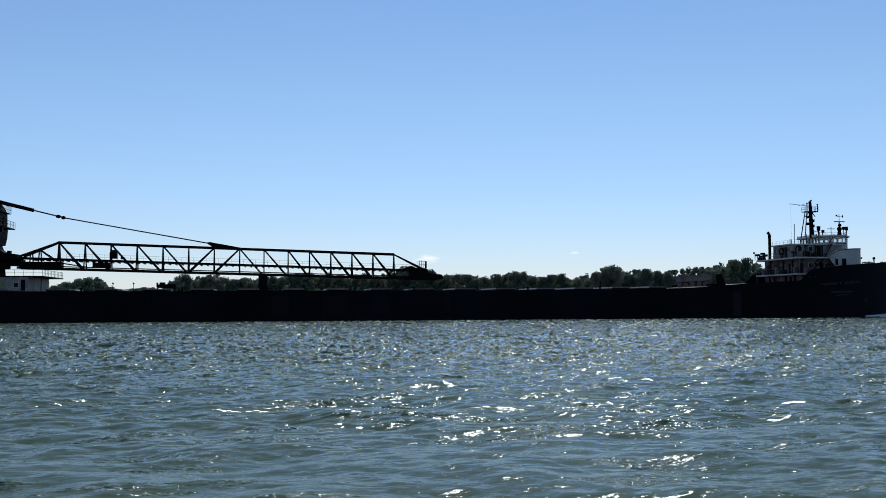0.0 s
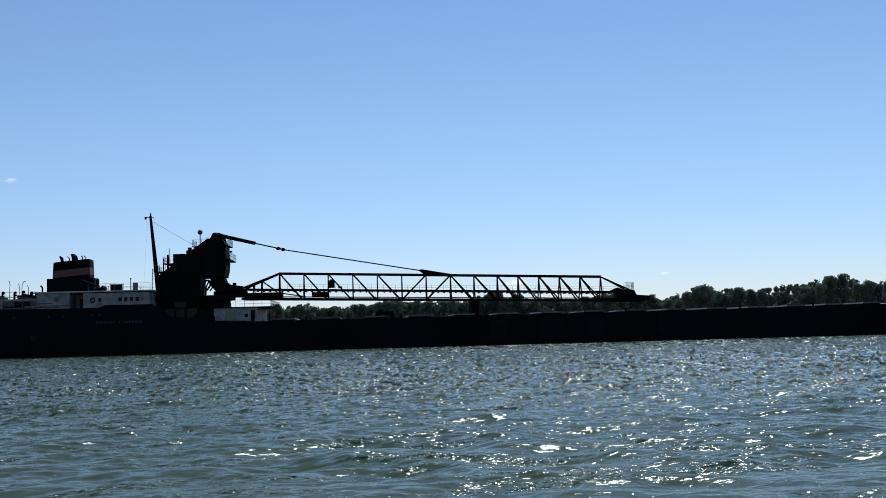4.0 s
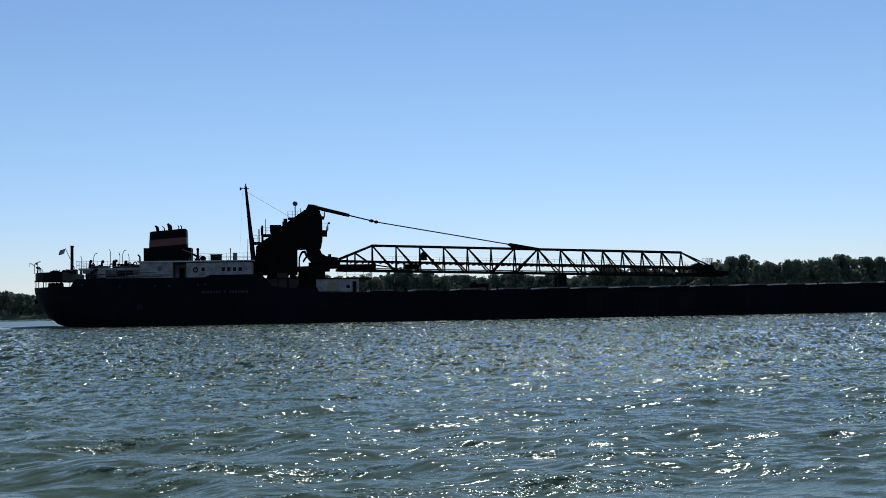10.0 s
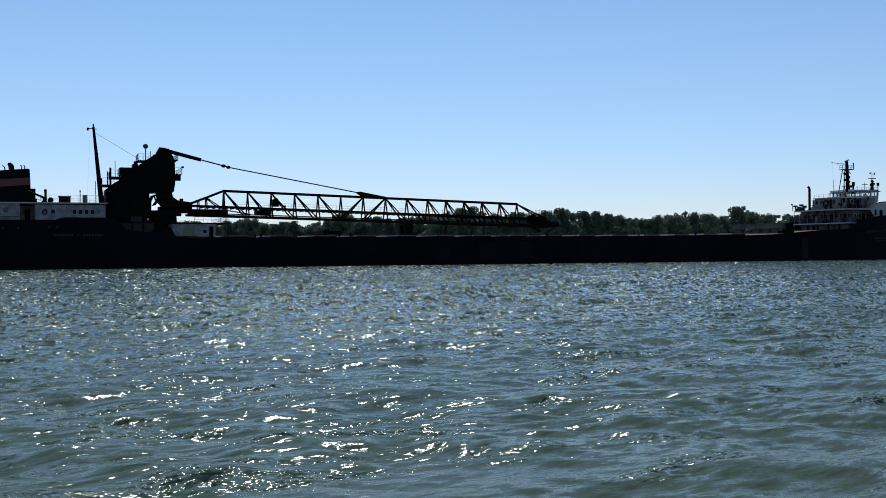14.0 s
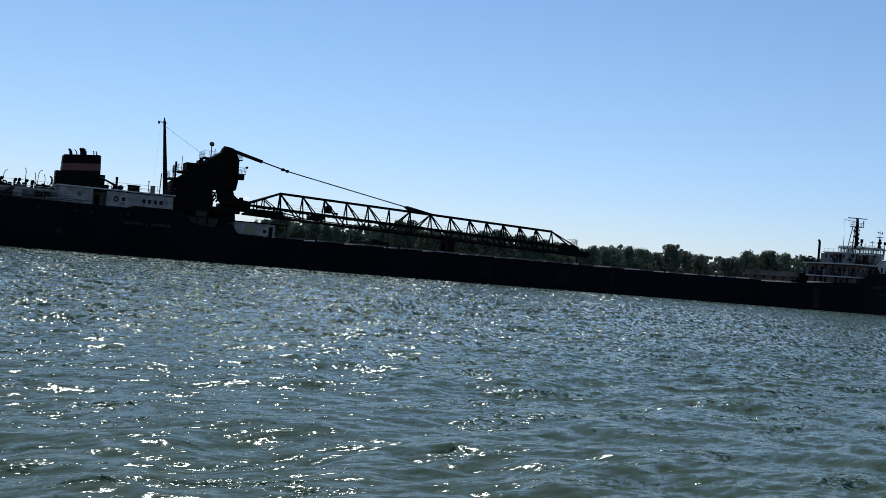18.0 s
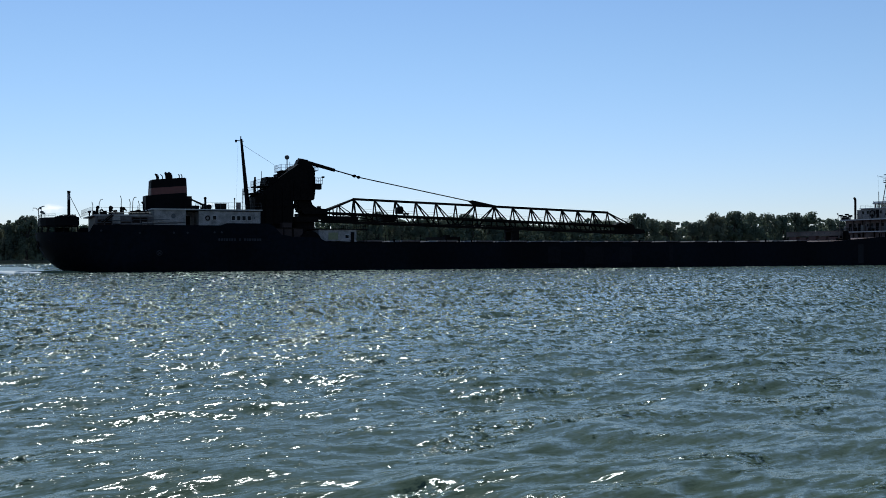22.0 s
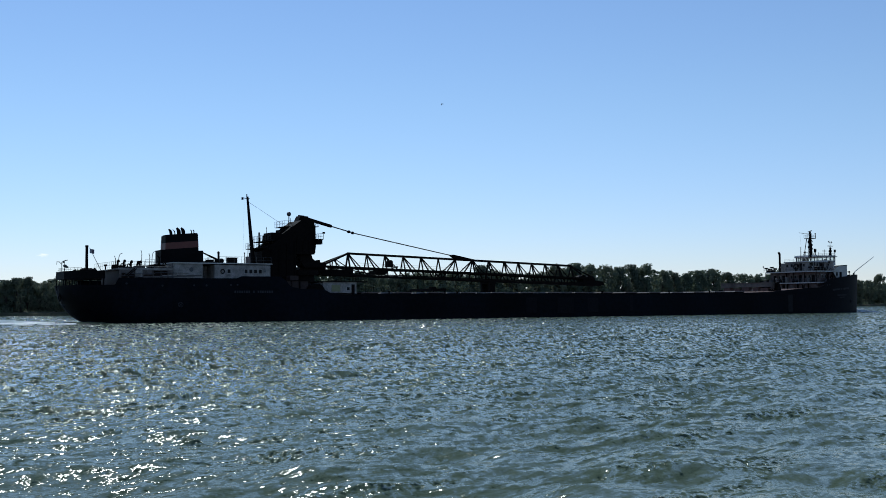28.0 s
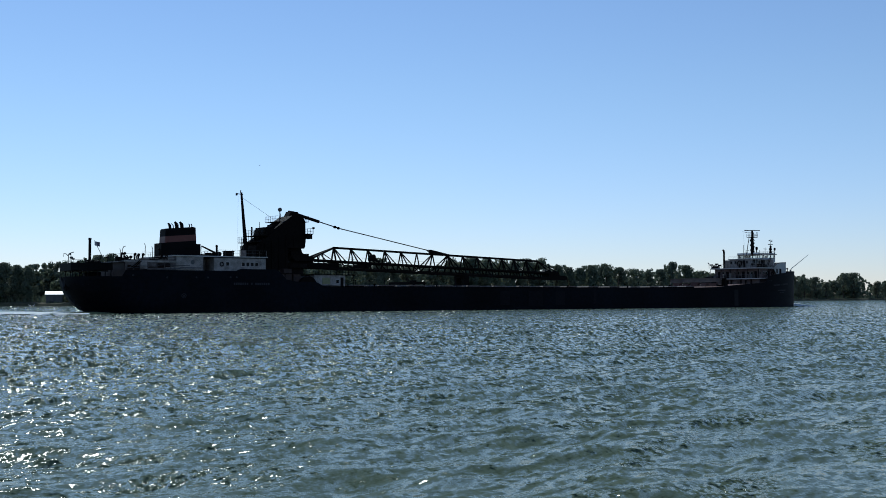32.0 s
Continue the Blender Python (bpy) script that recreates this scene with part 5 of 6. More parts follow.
def beam(b, p, q, w):
    """A square steel section from p to q."""
    p, q = Vector(p), Vector(q)
    a = (q - p).normalized()
    s = a.cross(Vector((0, 0, 1)))
    s = (s.normalized() if s.length > 1e-4 else Vector((0, 1, 0))) * w / 2
    u = s.cross(a).normalized() * w / 2
    vs = [c + e for c in (p, q) for e in (-s - u, s - u, s + u, -s + u)]
    return b.add(vs, [(3, 2, 1, 0), (4, 5, 6, 7), (0, 1, 5, 4), (1, 2, 6, 5), (2, 3, 7, 6), (3, 0, 4, 7)])


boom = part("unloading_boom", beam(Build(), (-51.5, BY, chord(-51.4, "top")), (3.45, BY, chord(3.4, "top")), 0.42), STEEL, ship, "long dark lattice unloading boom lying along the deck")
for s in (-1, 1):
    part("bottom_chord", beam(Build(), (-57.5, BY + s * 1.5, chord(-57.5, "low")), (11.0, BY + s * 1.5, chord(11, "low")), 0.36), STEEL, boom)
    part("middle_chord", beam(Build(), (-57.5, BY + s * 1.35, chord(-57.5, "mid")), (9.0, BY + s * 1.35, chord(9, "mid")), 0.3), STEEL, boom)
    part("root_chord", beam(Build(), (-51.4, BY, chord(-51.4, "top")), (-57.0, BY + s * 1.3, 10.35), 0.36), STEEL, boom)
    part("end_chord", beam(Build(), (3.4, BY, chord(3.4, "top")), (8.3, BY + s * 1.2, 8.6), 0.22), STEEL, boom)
for k, x in enumerate(NODES):
    for s in (-1, 1):
        part("post", beam(Build(), (x, BY, chord(x, "top")), (x, BY + s * 1.5, chord(x, "low")), 0.2 if k else 0.26), STEEL, boom)
    if k + 1 < len(NODES):
        x1 = NODES[k + 1]
        for s in (-1, 1):
            if k in (5, 6):
                part("brace", beam(Build(), (x, BY + s * 1.5, chord(x, "low")), (x1, BY, chord(x1, "top")), 0.22), STEEL, boom)
            else:
                part("brace", beam(Build(), (x, BY, chord(x, "top")), (x1 - 0.3, BY + s * 1.5, chord(x1, "low")), 0.2), STEEL, boom)
for s in (-1, 1):
    part("brace", beam(Build(), (-54.3, BY + s * 0.6, 11.35), (-52.2, BY + s * 1.4, 9.9), 0.16), STEEL, boom)
    part("post", beam(Build(), (-54.3, BY + s * 0.6, 11.35), (-54.3, BY + s * 1.4, 9.2), 0.18), STEEL, boom)
    part("post", beam(Build(), (-55.6, BY + s * 0.9, 10.85), (-55.6, BY + s * 1.4, 9.2), 0.18), STEEL, boom)
part("root_frame", Build().box(-62.0, -56.8, BY - 1.6, BY + 1.6, 8.9, 9.85).box(-57.2, -50.9, BY - 1.35, BY + 1.35, 8.55, 9.5), STEEL, boom)
part("conveyor", Build().prism([(-57.0, chord(-57, "mid") + 0.05), (9.2, chord(9.2, "mid") + 0.05), (9.2, chord(9.2, "mid") - 0.12), (-57.0, chord(-57, "mid") - 0.12)], BY - 1.1, BY + 1.1), STEEL, boom)
for i in range(62):
    x = -55 + i
    part("roller", Build().box(x - 0.1, x + 0.1, BY - 1.5, BY + 1.5, chord(x, "mid") - 0.32, chord(x, "mid") - 0.1), STEEL, boom)
part("railing", Build().rail([(-50.0, BY - 1.5, chord(-50, "mid") + 0.1), (7.5, BY - 1.5, chord(7.5, "mid") + 0.1)], step=2.0, height=0.75, r=0.022), STEEL, boom)
part("return_belt", Build().prism([(-57.0, chord(-57, "low") + 0.42), (9.2, chord(9.2, "low") + 0.42), (9.2, chord(9.2, "low") + 0.3), (-57.0, chord(-57, "low") + 0.3)], BY - 0.9, BY + 0.9), STEEL, boom)
part("belt_motor", Build().box(-43.3, -42.2, BY - 1.6, BY - 0.2, 10.0, 10.9).tube((-42.7, BY - 1.7, 10.9), (-42.7, BY - 0.3, 10.9), 0.45, seg=10).box(-41.6, -41.0, BY - 1.4, BY - 0.4, 9.9, 10.2), STEEL, boom)
part("underbox", Build().box(-46.0, -43.4, BY - 1.2, BY + 1.2, 8.7, 9.4), STEEL, boom)
part("brace", beam(Build(), (-51.2, BY - 1.4, 9.35), (-47.0, BY - 1.4, 8.7), 0.18), STEEL, boom)
part("boom_tip", Build().prism([(6.0, 8.4), (8.0, 8.75), (9.2, 8.5), (9.6, 7.75), (12.0, 7.55), (12.1, 6.9), (6.0, 6.85)], BY - 1.3, BY + 1.3), STEEL, boom)
part("tip_plate", Build().prism([(3.4, chord(3.4, "low") - 0.2), (12.0, 6.8), (12.0, 7.2), (3.4, chord(3.4, "low") + 0.4)], BY - 1.5, BY + 1.5), STEEL, boom)
part("tip_cage", Build().rail([(7.9, BY - 1.0, 8.7), (9.2, BY - 1.0, 8.6), (9.2, BY + 1.0, 8.6), (7.9, BY + 1.0, 8.7)], step=0.35, height=1.1, r=0.03), STEEL, boom)
part("tip_gear", Build().prism([(4.6, 8.35), (6.4, 9.0), (7.6, 8.5)], BY - 0.9, BY + 0.9), STEEL, boom)
saddle = part("boom_saddle", Build().box(-19.75, -18.25, BY - 1.9, BY + 1.9, 6.95, 7.4), STEEL, ship, "dark steel trestle that carries the boom")
for y in (BY - 1.4, BY + 1.4):
    part("trestle_leg", Build().box(-19.75, -18.25, y - 0.35, y + 0.35, 4.6, 7.0), STEEL, saddle)
part("foot", Build().box(-20.2, -17.8, BY - 2.0, BY + 2.0, 4.6, 5.0), STEEL, saddle)
# hoist
part("hoist_cylinder", Build().tube((-61.2, 0.0, 19.15), (-55.2, 0.1, 17.65), 0.34, 0.3, 12).tube((-62.0, 0.0, 19.2), (-60.9, 0.0, 19.1), 0.42, seg=12), STEEL, boom)
part("hoist_rod", Build().tube((-55.2, 0.1, 17.65), (-50.9, 0.2, 16.6), 0.11, seg=8), STEEL, boom)
part("hoist_block", Build().ball((-51.5, 0.2, 16.72), 0.32, 10, 6, (1.3, 0.7, 0.9)).ball((-50.7, 0.2, 16.52), 0.32, 10, 6, (1.2, 0.7, 0.9)), STEEL, boom)
part("hoist_cable", Build().tube((-50.6, 0.2, 16.5), (-27.8, BY, 12.5), 0.1, seg=6), STEEL, boom)
part("hoist_plate", Build().prism([(-28.3, 12.62), (-27.7, 12.72), (-22.4, 11.75), (-22.4, 11.45), (-26.9, 11.7), (-27.9, 12.3)], BY - 0.5, BY + 0.5), STEEL, boom)

# ---- forward house ----
LINES["nominal"] = False


def ellipse(cx, a, b, x_aft, half_aft, n=15):
    """A plan with a bowed front: half an ellipse forward of cx, straight sides aft to x_aft."""
    arc = [(cx + a * math.sin(math.pi * i / (n - 1)), -b * math.cos(math.pi * i / (n - 1))) for i in range(n)]
    return [(x_aft, -half_aft)] + arc + [(x_aft, half_aft)]


def bowed_wall(plan, bottoms, tops, thick=0.12):
    """A plate that stands along a line of plan points, with its own foot and head at each."""
    b = Build()
    n = len(plan)
    for k, (x, y) in enumerate(plan):
        p, q = plan[max(0, k - 1)], plan[min(n - 1, k + 1)]
        dx, dy = q[0] - p[0], q[1] - p[1]
        size = math.hypot(dx, dy)
        ox, oy = -dy / size * thick, dx / size * thick
        b.v += [(x, y, bottoms[k]), (x, y, tops[k]), (x + ox, y + oy, tops[k]), (x + ox, y + oy, bottoms[k])]
        if k:
            j = 4 * k
            for s in range(4):
                b.f.append((j - 4 + s, j + s, j + (s + 1) % 4, j - 4 + (s + 1) % 4))
                b.smooth.append(False)
    b.f += [(0, 1, 2, 3), (4 * n - 1, 4 * n - 2, 4 * n - 3, 4 * n - 4)]
    b.smooth += [False, False]
    return b


def aft_pane(parent, x, y0, y1, z0, z1, glass):
    """A framed window on a wall that faces astern."""
    part("window_frame", Build().box(x - 0.06, x + 0.02, y0 - 0.09, y1 + 0.09, z0 - 0.09, z1 + 0.09), OFFWHITE, parent)
    part("window", Build().box(x - 0.09, x - 0.05, y0, y1, z0, z1), glass, parent)


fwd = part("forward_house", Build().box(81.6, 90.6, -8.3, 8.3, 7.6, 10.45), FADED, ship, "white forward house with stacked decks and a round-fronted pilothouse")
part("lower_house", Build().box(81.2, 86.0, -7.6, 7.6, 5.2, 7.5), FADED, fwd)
for z, x1, y in ((7.5, 82.6, 9.5), (10.45, 88.4, 9.2)):
    part("deck_edge", Build().column(rounded(79.8, x1, -y, y, 1.3, 6), z, z + 0.26), WHITE, fwd)
# the aft wall: doors, windows, lockers and posts between the decks
for z, h in ((5.2, 2.3), (7.76, 2.69)):
    for k in range(5):
        y = -8.7 + 17.4 * k / 4
        part("deck_post", Build().tube((80.1, y, z), (80.1, y, z + h), 0.07, seg=6), FADED, fwd)
for y, wide, tall in ((-6.6, 0.8, 1.9), (-2.4, 0.9, 1.9), (3.2, 0.9, 1.9), (6.3, 0.8, 1.9)):
    part("door", Build().box(81.5, 81.62, y, y + wide, 7.8, 7.8 + tall), BLACK, fwd)
for y in (-7.9, -5.2, -4.0, -0.6, 0.8, 4.9):
    aft_pane(fwd, 81.6, y, y + 0.55, 8.9, 9.6, GLASS)
for y, w, h, mat in ((-5.6, 0.9, 1.2, GREYP), (-1.2, 1.5, 0.8, STEEL), (1.8, 0.8, 1.5, OFFWHITE), (4.3, 0.6, 1.0, STEEL), (7.3, 0.9, 0.9, GREYP)):
    part("locker", Build().column(rounded(80.8, 81.5, y, y + w, 0.12, 3), 7.76, 7.76 + h), mat, fwd)
for y in (-7.2, -3.4, 0.2, 2.6, 5.6):
    part("pipe", Build().tube((81.45, y, 7.6), (81.45, y, 10.45), 0.09, seg=6), STEEL, fwd)
for y in (-5.0, -1.5, 2.0, 5.2):
    part("strut", Build().box(80.9, 81.15, y - 0.12, y + 0.12, 5.2, 7.5), STEEL, fwd)
part("door", Build().box(81.1, 81.22, -3.6, -2.8, 5.3, 7.2), BLACK, fwd)
part("door", Build().box(81.1, 81.22, 3.0, 3.8, 5.3, 7.2), BLACK, fwd)
# the starboard side under the upper deck
for x in (82.4, 83.6):
    pane(fwd, x - 0.28, x + 0.28, -8.3, 8.9, 9.6)
part("door", Build().box(84.2, 84.95, -8.36, -8.28, 7.8, 9.7), BLACK, fwd)
part("railing", Build().rail([(79.9, 9.3, 7.76), (79.9, -9.3, 7.76), (82.4, -9.4, 7.76)], step=1.1), GREYP, fwd)
part("railing", Build().rail([(79.9, 9.0, 10.71), (79.9, -9.0, 10.71), (85.4, -9.1, 10.71)], step=1.1), GREYP, fwd)
st = Build()
for i in range(9):
    st.box(82.3 + 0.27 * i, 82.56 + 0.27 * i, -9.1, -8.4, 8.1 + 0.26 * i, 8.16 + 0.26 * i)
st.tube((82.2, -9.1, 8.0), (84.8, -9.1, 10.5), 0.08, seg=4).tube((82.2, -9.1, 8.9), (84.8, -9.1, 11.4), 0.06, seg=4)
part("stair", st, BLACK, fwd)
part("life_ring", Build().pipe([(85.9 + 0.42 * math.cos(t), -8.5, 9.0 + 0.42 * math.sin(t)) for t in [math.tau * i / 16 for i in range(17)]], 0.11), BLACK, fwd)

# bowed white front screen whose head sweeps down to the upper deck
front = [(85.6, -9.2), (86.3, -9.2), (87.2, -9.15), (88.4, -9.1), (89.6, -9.05)] + [(90.8 + 3.6 * math.sin(radians(a)), -9.0 * math.cos(radians(a))) for a in range(0, 181, 9)]
heads = [10.75, 11.25, 11.75, 12.0, 12.1] + [12.15 + 0.12 * math.sin(radians(a)) for a in range(0, 181, 9)]
feet = [10.6, 9.6, 8.7, 8.5, 8.5] + [8.6] * 21
part("front_screen", bowed_wall(front, feet, heads), WHITE, fwd, "bowed white front screen")
rim = Build().pipe([(x, y, h + 0.05) for (x, y), h in zip(front, heads)], 0.1, 5)
part("screen_rim", rim, GREYP, fwd)
for x, z0, z1, w in ((87.1, 9.25, 10.35, 0.5), (88.6, 8.6, 10.4, 0.75)):
    part("door", Build().box(x - w / 2, x + w / 2, -9.22, -9.12, z0, z1), BLACK, fwd)
part("hawse_light", Build().box(92.6, 92.85, -7.95, -7.7, 10.4, 10.7), BLACK, fwd)
part("screen_deck", Build().column(ellipse(90.8, 3.45, 8.85, 86.5, 8.85), 10.2, 10.4), GREYP, fwd)

# texas house
texas = Build().box(80.3, 86.4, -5.5, 1.9, 10.71, 13.05).box(82.6, 90.2, -5.5, 5.5, 10.71, 13.05)
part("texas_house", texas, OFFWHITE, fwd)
part("texas_roof", Build().box(80.0, 86.8, -5.8, 2.2, 13.06, 13.28).box(86.81, 90.6, -5.9, 5.9, 13.06, 13.28), WHITE, fwd)
for x in (81.9, 84.0):
    pane(fwd, x - 0.38, x + 0.38, -5.5, 11.95, 12.75)
part("door", Build().box(85.2, 86.0, -5.57, -5.48, 10.9, 12.8), BLACK, fwd)
for y in (-4.6, -2.7, -0.6, 0.9):
    aft_pane(fwd, 80.3, y, y + 0.6, 11.9, 12.6, GLASS)
part("door", Build().box(80.2, 80.32, -3.7, -2.9, 10.9, 12.8), BLACK, fwd)
part("hose_reel", Build().pipe([(80.1, -1.8 + 0.75 * math.cos(t), 11.9 + 0.75 * math.sin(t)) for t in [math.tau * i / 14 for i in range(15)]], 0.12).box(79.95, 80.25, -1.95, -1.65, 10.71, 11.9), STEEL, fwd)
part("hose_reel", Build().pipe([(81.0, -5.75, 11.0), (81.0, -5.8, 12.5), (81.4, -5.8, 12.85), (81.9, -5.8, 12.8)], 0.12), STEEL, fwd)
for x, y, h in ((82.8, -6.4, 1.1), (84.6, -6.9, 0.9), (83.6, -7.6, 0.7)):
    part("locker", Build().column(rounded(x - 0.6, x + 0.6, y - 0.4, y + 0.4, 0.15, 3), 10.71, 10.71 + h), STEEL, fwd)
for x in (82.9, 84.9, 86.3):
    part("pipe", Build().tube((x, -5.62, 10.71), (x, -5.62, 13.05), 0.08, seg=6), STEEL, fwd)
part("roof_rail", Build().rail([(80.2, 2.0, 13.28), (80.2, -5.6, 13.28), (84.5, -5.6, 13.28)], step=1.4, height=0.7, r=0.025), GREYP, fwd)
part("roof_hatch_frame", Build().pipe([(82.6, -1.0, 13.28), (82.6, -1.0, 14.3), (82.6, 0.0, 14.3), (82.6, 0.0, 13.28)], 0.05).tube((82.6, -0.5, 13.28), (82.6, -0.5, 14.3), 0.04, seg=4), GREYP, fwd)
st = Build()
for i in range(9):
    st.box(86.3 + 0.16 * i, 86.6 + 0.16 * i, -6.6, -5.9, 10.9 + 0.28 * i, 10.96 + 0.28 * i)
st.tube((86.2, -6.6, 10.8), (87.8, -6.6, 13.6), 0.09, seg=4).tube((86.2, -6.6, 11.7), (87.8, -6.6, 14.4), 0.06, seg=4)
part("stair", st, BLACK, fwd)

# pilothouse: an open shell with glass all round, so that the sky shows through
SILL, HEAD = 13.62, 14.5
part("pilothouse", bowed_wall([(86.7, 3.6), (86.7, -3.6), (88.2, -5.2)] + [(91.0 + 1.6 * math.sin(radians(a)), -5.5 * math.cos(radians(a))) for a in range(0, 181, 12)] + [(88.2, 5.2), (86.7, 3.6)],
                                      [12.4] * 21, [SILL] * 21, 0.1), WHITE, fwd, "white round-fronted pilothouse")
part("pilothouse_apron", Build().column(ellipse(90.9, 1.2, 5.2, 88.0, 5.0), 11.6, 13.1), WHITE, fwd)
part("roof", Build().column(ellipse(91.1, 1.85, 6.0, 86.2, 4.1), HEAD + 0.02, HEAD + 0.2), OFFWHITE, fwd)
part("roof_edge", Build().column(ellipse(91.0, 1.5, 5.6, 86.6, 3.8), HEAD + 0.21, HEAD + 0.45), WHITE, fwd)
around = [(86.7, 3.5)] + [(86.7, 3.5 - 7.0 * i / 6) for i in range(1, 7)] + [(87.45, -4.4), (88.2, -5.1), (89.4, -5.3)] + [(91.0 + 1.55 * math.sin(radians(a)), -5.4 * math.cos(radians(a))) for a in range(0, 181, 18)] + [(89.4, 5.3), (88.2, 5.1), (87.45, 4.4), (86.7, 3.5)]
for (xa, ya), (xb, yb) in zip(around, around[1:]):
    part("mullion", Build().tube((xa, ya, SILL), (xa, ya, HEAD + 0.03), 0.11, seg=6), OFFWHITE, fwd)
    if math.hypot(xb - xa, yb - ya) > 0.3:
        part("pane", bowed_wall([(xa, ya), (xb, yb)], [SILL] * 2, [HEAD] * 2, 0.02), CLEAR, fwd)
part("console", Build().box(89.6, 90.8, -2.2, 2.2, 12.5, 13.75).box(87.2, 88.0, 0.6, 2.4, 12.5, 14.4).box(88.6, 89.0, -4.4, -3.8, 12.5, 14.1), BLACK, fwd)
part("name_board", Build().box(89.0, 91.0, -5.62, -5.52, 13.2, 13.4), BLACK, fwd)
# bright line above the windows: added as a made-up translucent panel with posts
part("bright_roof_strip", Build().box(86.2, 86.24, -3.6, 3.9, HEAD + 0.2, HEAD + 0.62), FEATHER, fwd, "thin white translucent strip added to brighten the pilothouse roof edge")
for y in (-3.6, 0.2, 3.9):
    part("roof_strip_post", Build().tube((86.3, y, HEAD + 0.2), (86.3, y, HEAD + 0.7), 0.05, seg=6), BLACK, fwd)
part("roof_rail", Build().rail([(86.6, -3.8, HEAD + 0.2), (91.0, -5.6, HEAD + 0.2), (92.5, -2.5, HEAD + 0.2), (92.6, 2.0, HEAD + 0.2)], step=1.1, height=0.75, r=0.025), GREYP, fwd)

# foremast, aerials and lamps
MX, MY = 86.2, -1.5
fm = part("foremast", Build().tube((MX + 0.25, MY, 14.6), (MX, MY, 21.2), 0.46, 0.28, 12), BLACK, ship, "black foremast with a radar yard")
part("crosstrees", Build().box(MX - 1.2, MX + 1.1, MY - 1.0, MY + 1.0, 19.45, 19.6).tube((MX - 1.0, MY, 18.6), (MX - 0.2, MY, 19.5), 0.09, seg=5).tube((MX + 1.0, MY, 18.6), (MX + 0.2, MY, 19.5), 0.09, seg=5), BLACK, fm)
part("railing", Build().rail([(MX - 1.2, MY - 1.0, 19.6), (MX + 1.1, MY - 1.0, 19.6), (MX + 1.1, MY + 1.0, 19.6), (MX - 1.2, MY + 1.0, 19.6), (MX - 1.2, MY - 1.0, 19.6)], step=0.9, height=0.85, r=0.03), BLACK, fm)
for x, h in ((MX - 1.1, 1.5), (MX + 1.0, 1.3), (MX - 0.6, 1.2)):
    part("mast_lamp", Build().tube((x, MY - 0.9, 19.6), (x, MY - 0.9, 19.5 + h), 0.09, seg=6).ball((x, MY - 0.9, 19.5 + h), 0.18, 8, 5), BLACK, fm)
scan = part("radar_scanner", Build().box(-2.25, 2.25, -0.13, 0.13, -0.1, 0.1).box(-0.25, 0.25, -0.2, 0.2, -0.16, 0.0), GREYP, fm, "long radar scanner bar")
scan.matrix_basis = pose(MX, MY, 21.5)
part("scanner_base", Build().tube((MX, MY, 21.0), (MX, MY, 21.38), 0.26, seg=8), BLACK, fm)
part("yard_arm", Build().tube((MX - 4.2, MY, 21.0), (MX, MY, 20.6), 0.05, seg=5).tube((MX - 1.8, MY - 1.2, 20.8), (MX - 1.8, MY + 1.2, 20.8), 0.04, seg=5), GREYP, fm)
part("leg", Build().tube((MX - 1.5, MY - 0.7, 14.6), (MX - 0.85, MY - 0.3, 19.5), 0.1, seg=5), BLACK, fm)
part("leg", Build().tube((MX - 1.5, MY + 0.9, 14.6), (MX - 0.85, MY + 0.4, 19.5), 0.1, seg=5), BLACK, fm)
part("halyard", Build().tube((MX - 3.9, MY, 20.9), (MX - 4.4, MY - 1, 13.3), 0.012, seg=4), BLACK, fm)
for z, side in ((16.6, 1), (17.6, 1), (18.3, -1), (17.0, -1)):
    part("lamp", Build().box(MX + side * 0.35, MX + side * 0.75, MY - 0.2, MY + 0.2, z, z + 0.5), BLACK, fm)
for x, y, z, h, head in ((83.4, -0.6, 13.28, 4.0, 0), (84.8, -2.6, 13.28, 2.0, 0), (88.6, -0.5, 14.9, 0.9, 0), (89.2, -3.6, 14.7, 1.9, 1), (89.0, 2.5, 14.7, 1.7, 1), (90.9, 2.6, 14.7, 1.4, 2), (91.8, -3.4, 14.7, 1.6, 2), (88.0, -2.6, 14.7, 1.2, 0), (90.4, 4.4, 14.7, 1.1, 0), (89.8, -5.0, 14.7, 0.9, 0)):
    b = Build().tube((x, y, z), (x, y, z + h), 0.06, seg=6)
    if head == 1:
        b.box(x - 0.75, x + 0.75, y - 0.08, y + 0.08, z + h * 0.75, z + h * 0.75 + 0.12)
    if head == 2:
        b.box(x - 0.22, x + 0.22, y - 0.2, y + 0.2, z + h - 0.25, z + h + 0.3)
    part("aerial", b, BLACK, fwd)
part("whistle", Build().tube((87.6, -1.9, 14.7), (87.6, -1.9, 15.9), 0.16, seg=8).tube((87.6, -1.9, 15.9), (87.6, -1.9, 16.8), 0.3, 0.36, 10), BLACK, fwd)
part("searchlight", Build().tube((90.3, -4.6, 14.7), (90.3, -4.6, 15.9), 0.5, 0.25, 8).ball((90.3, -4.6, 16.1), 0.45, 10, 6).ball((90.4, -4.6, 16.8), 0.33, 10, 6).tube((90.3, -4.6, 16.5), (90.3, -4.6, 17.4), 0.12, seg=6), BLACK, fwd)
part("radar_scanner", Build().box(89.3, 91.3, -4.75, -4.5, 17.4, 17.55), BLACK, fwd)
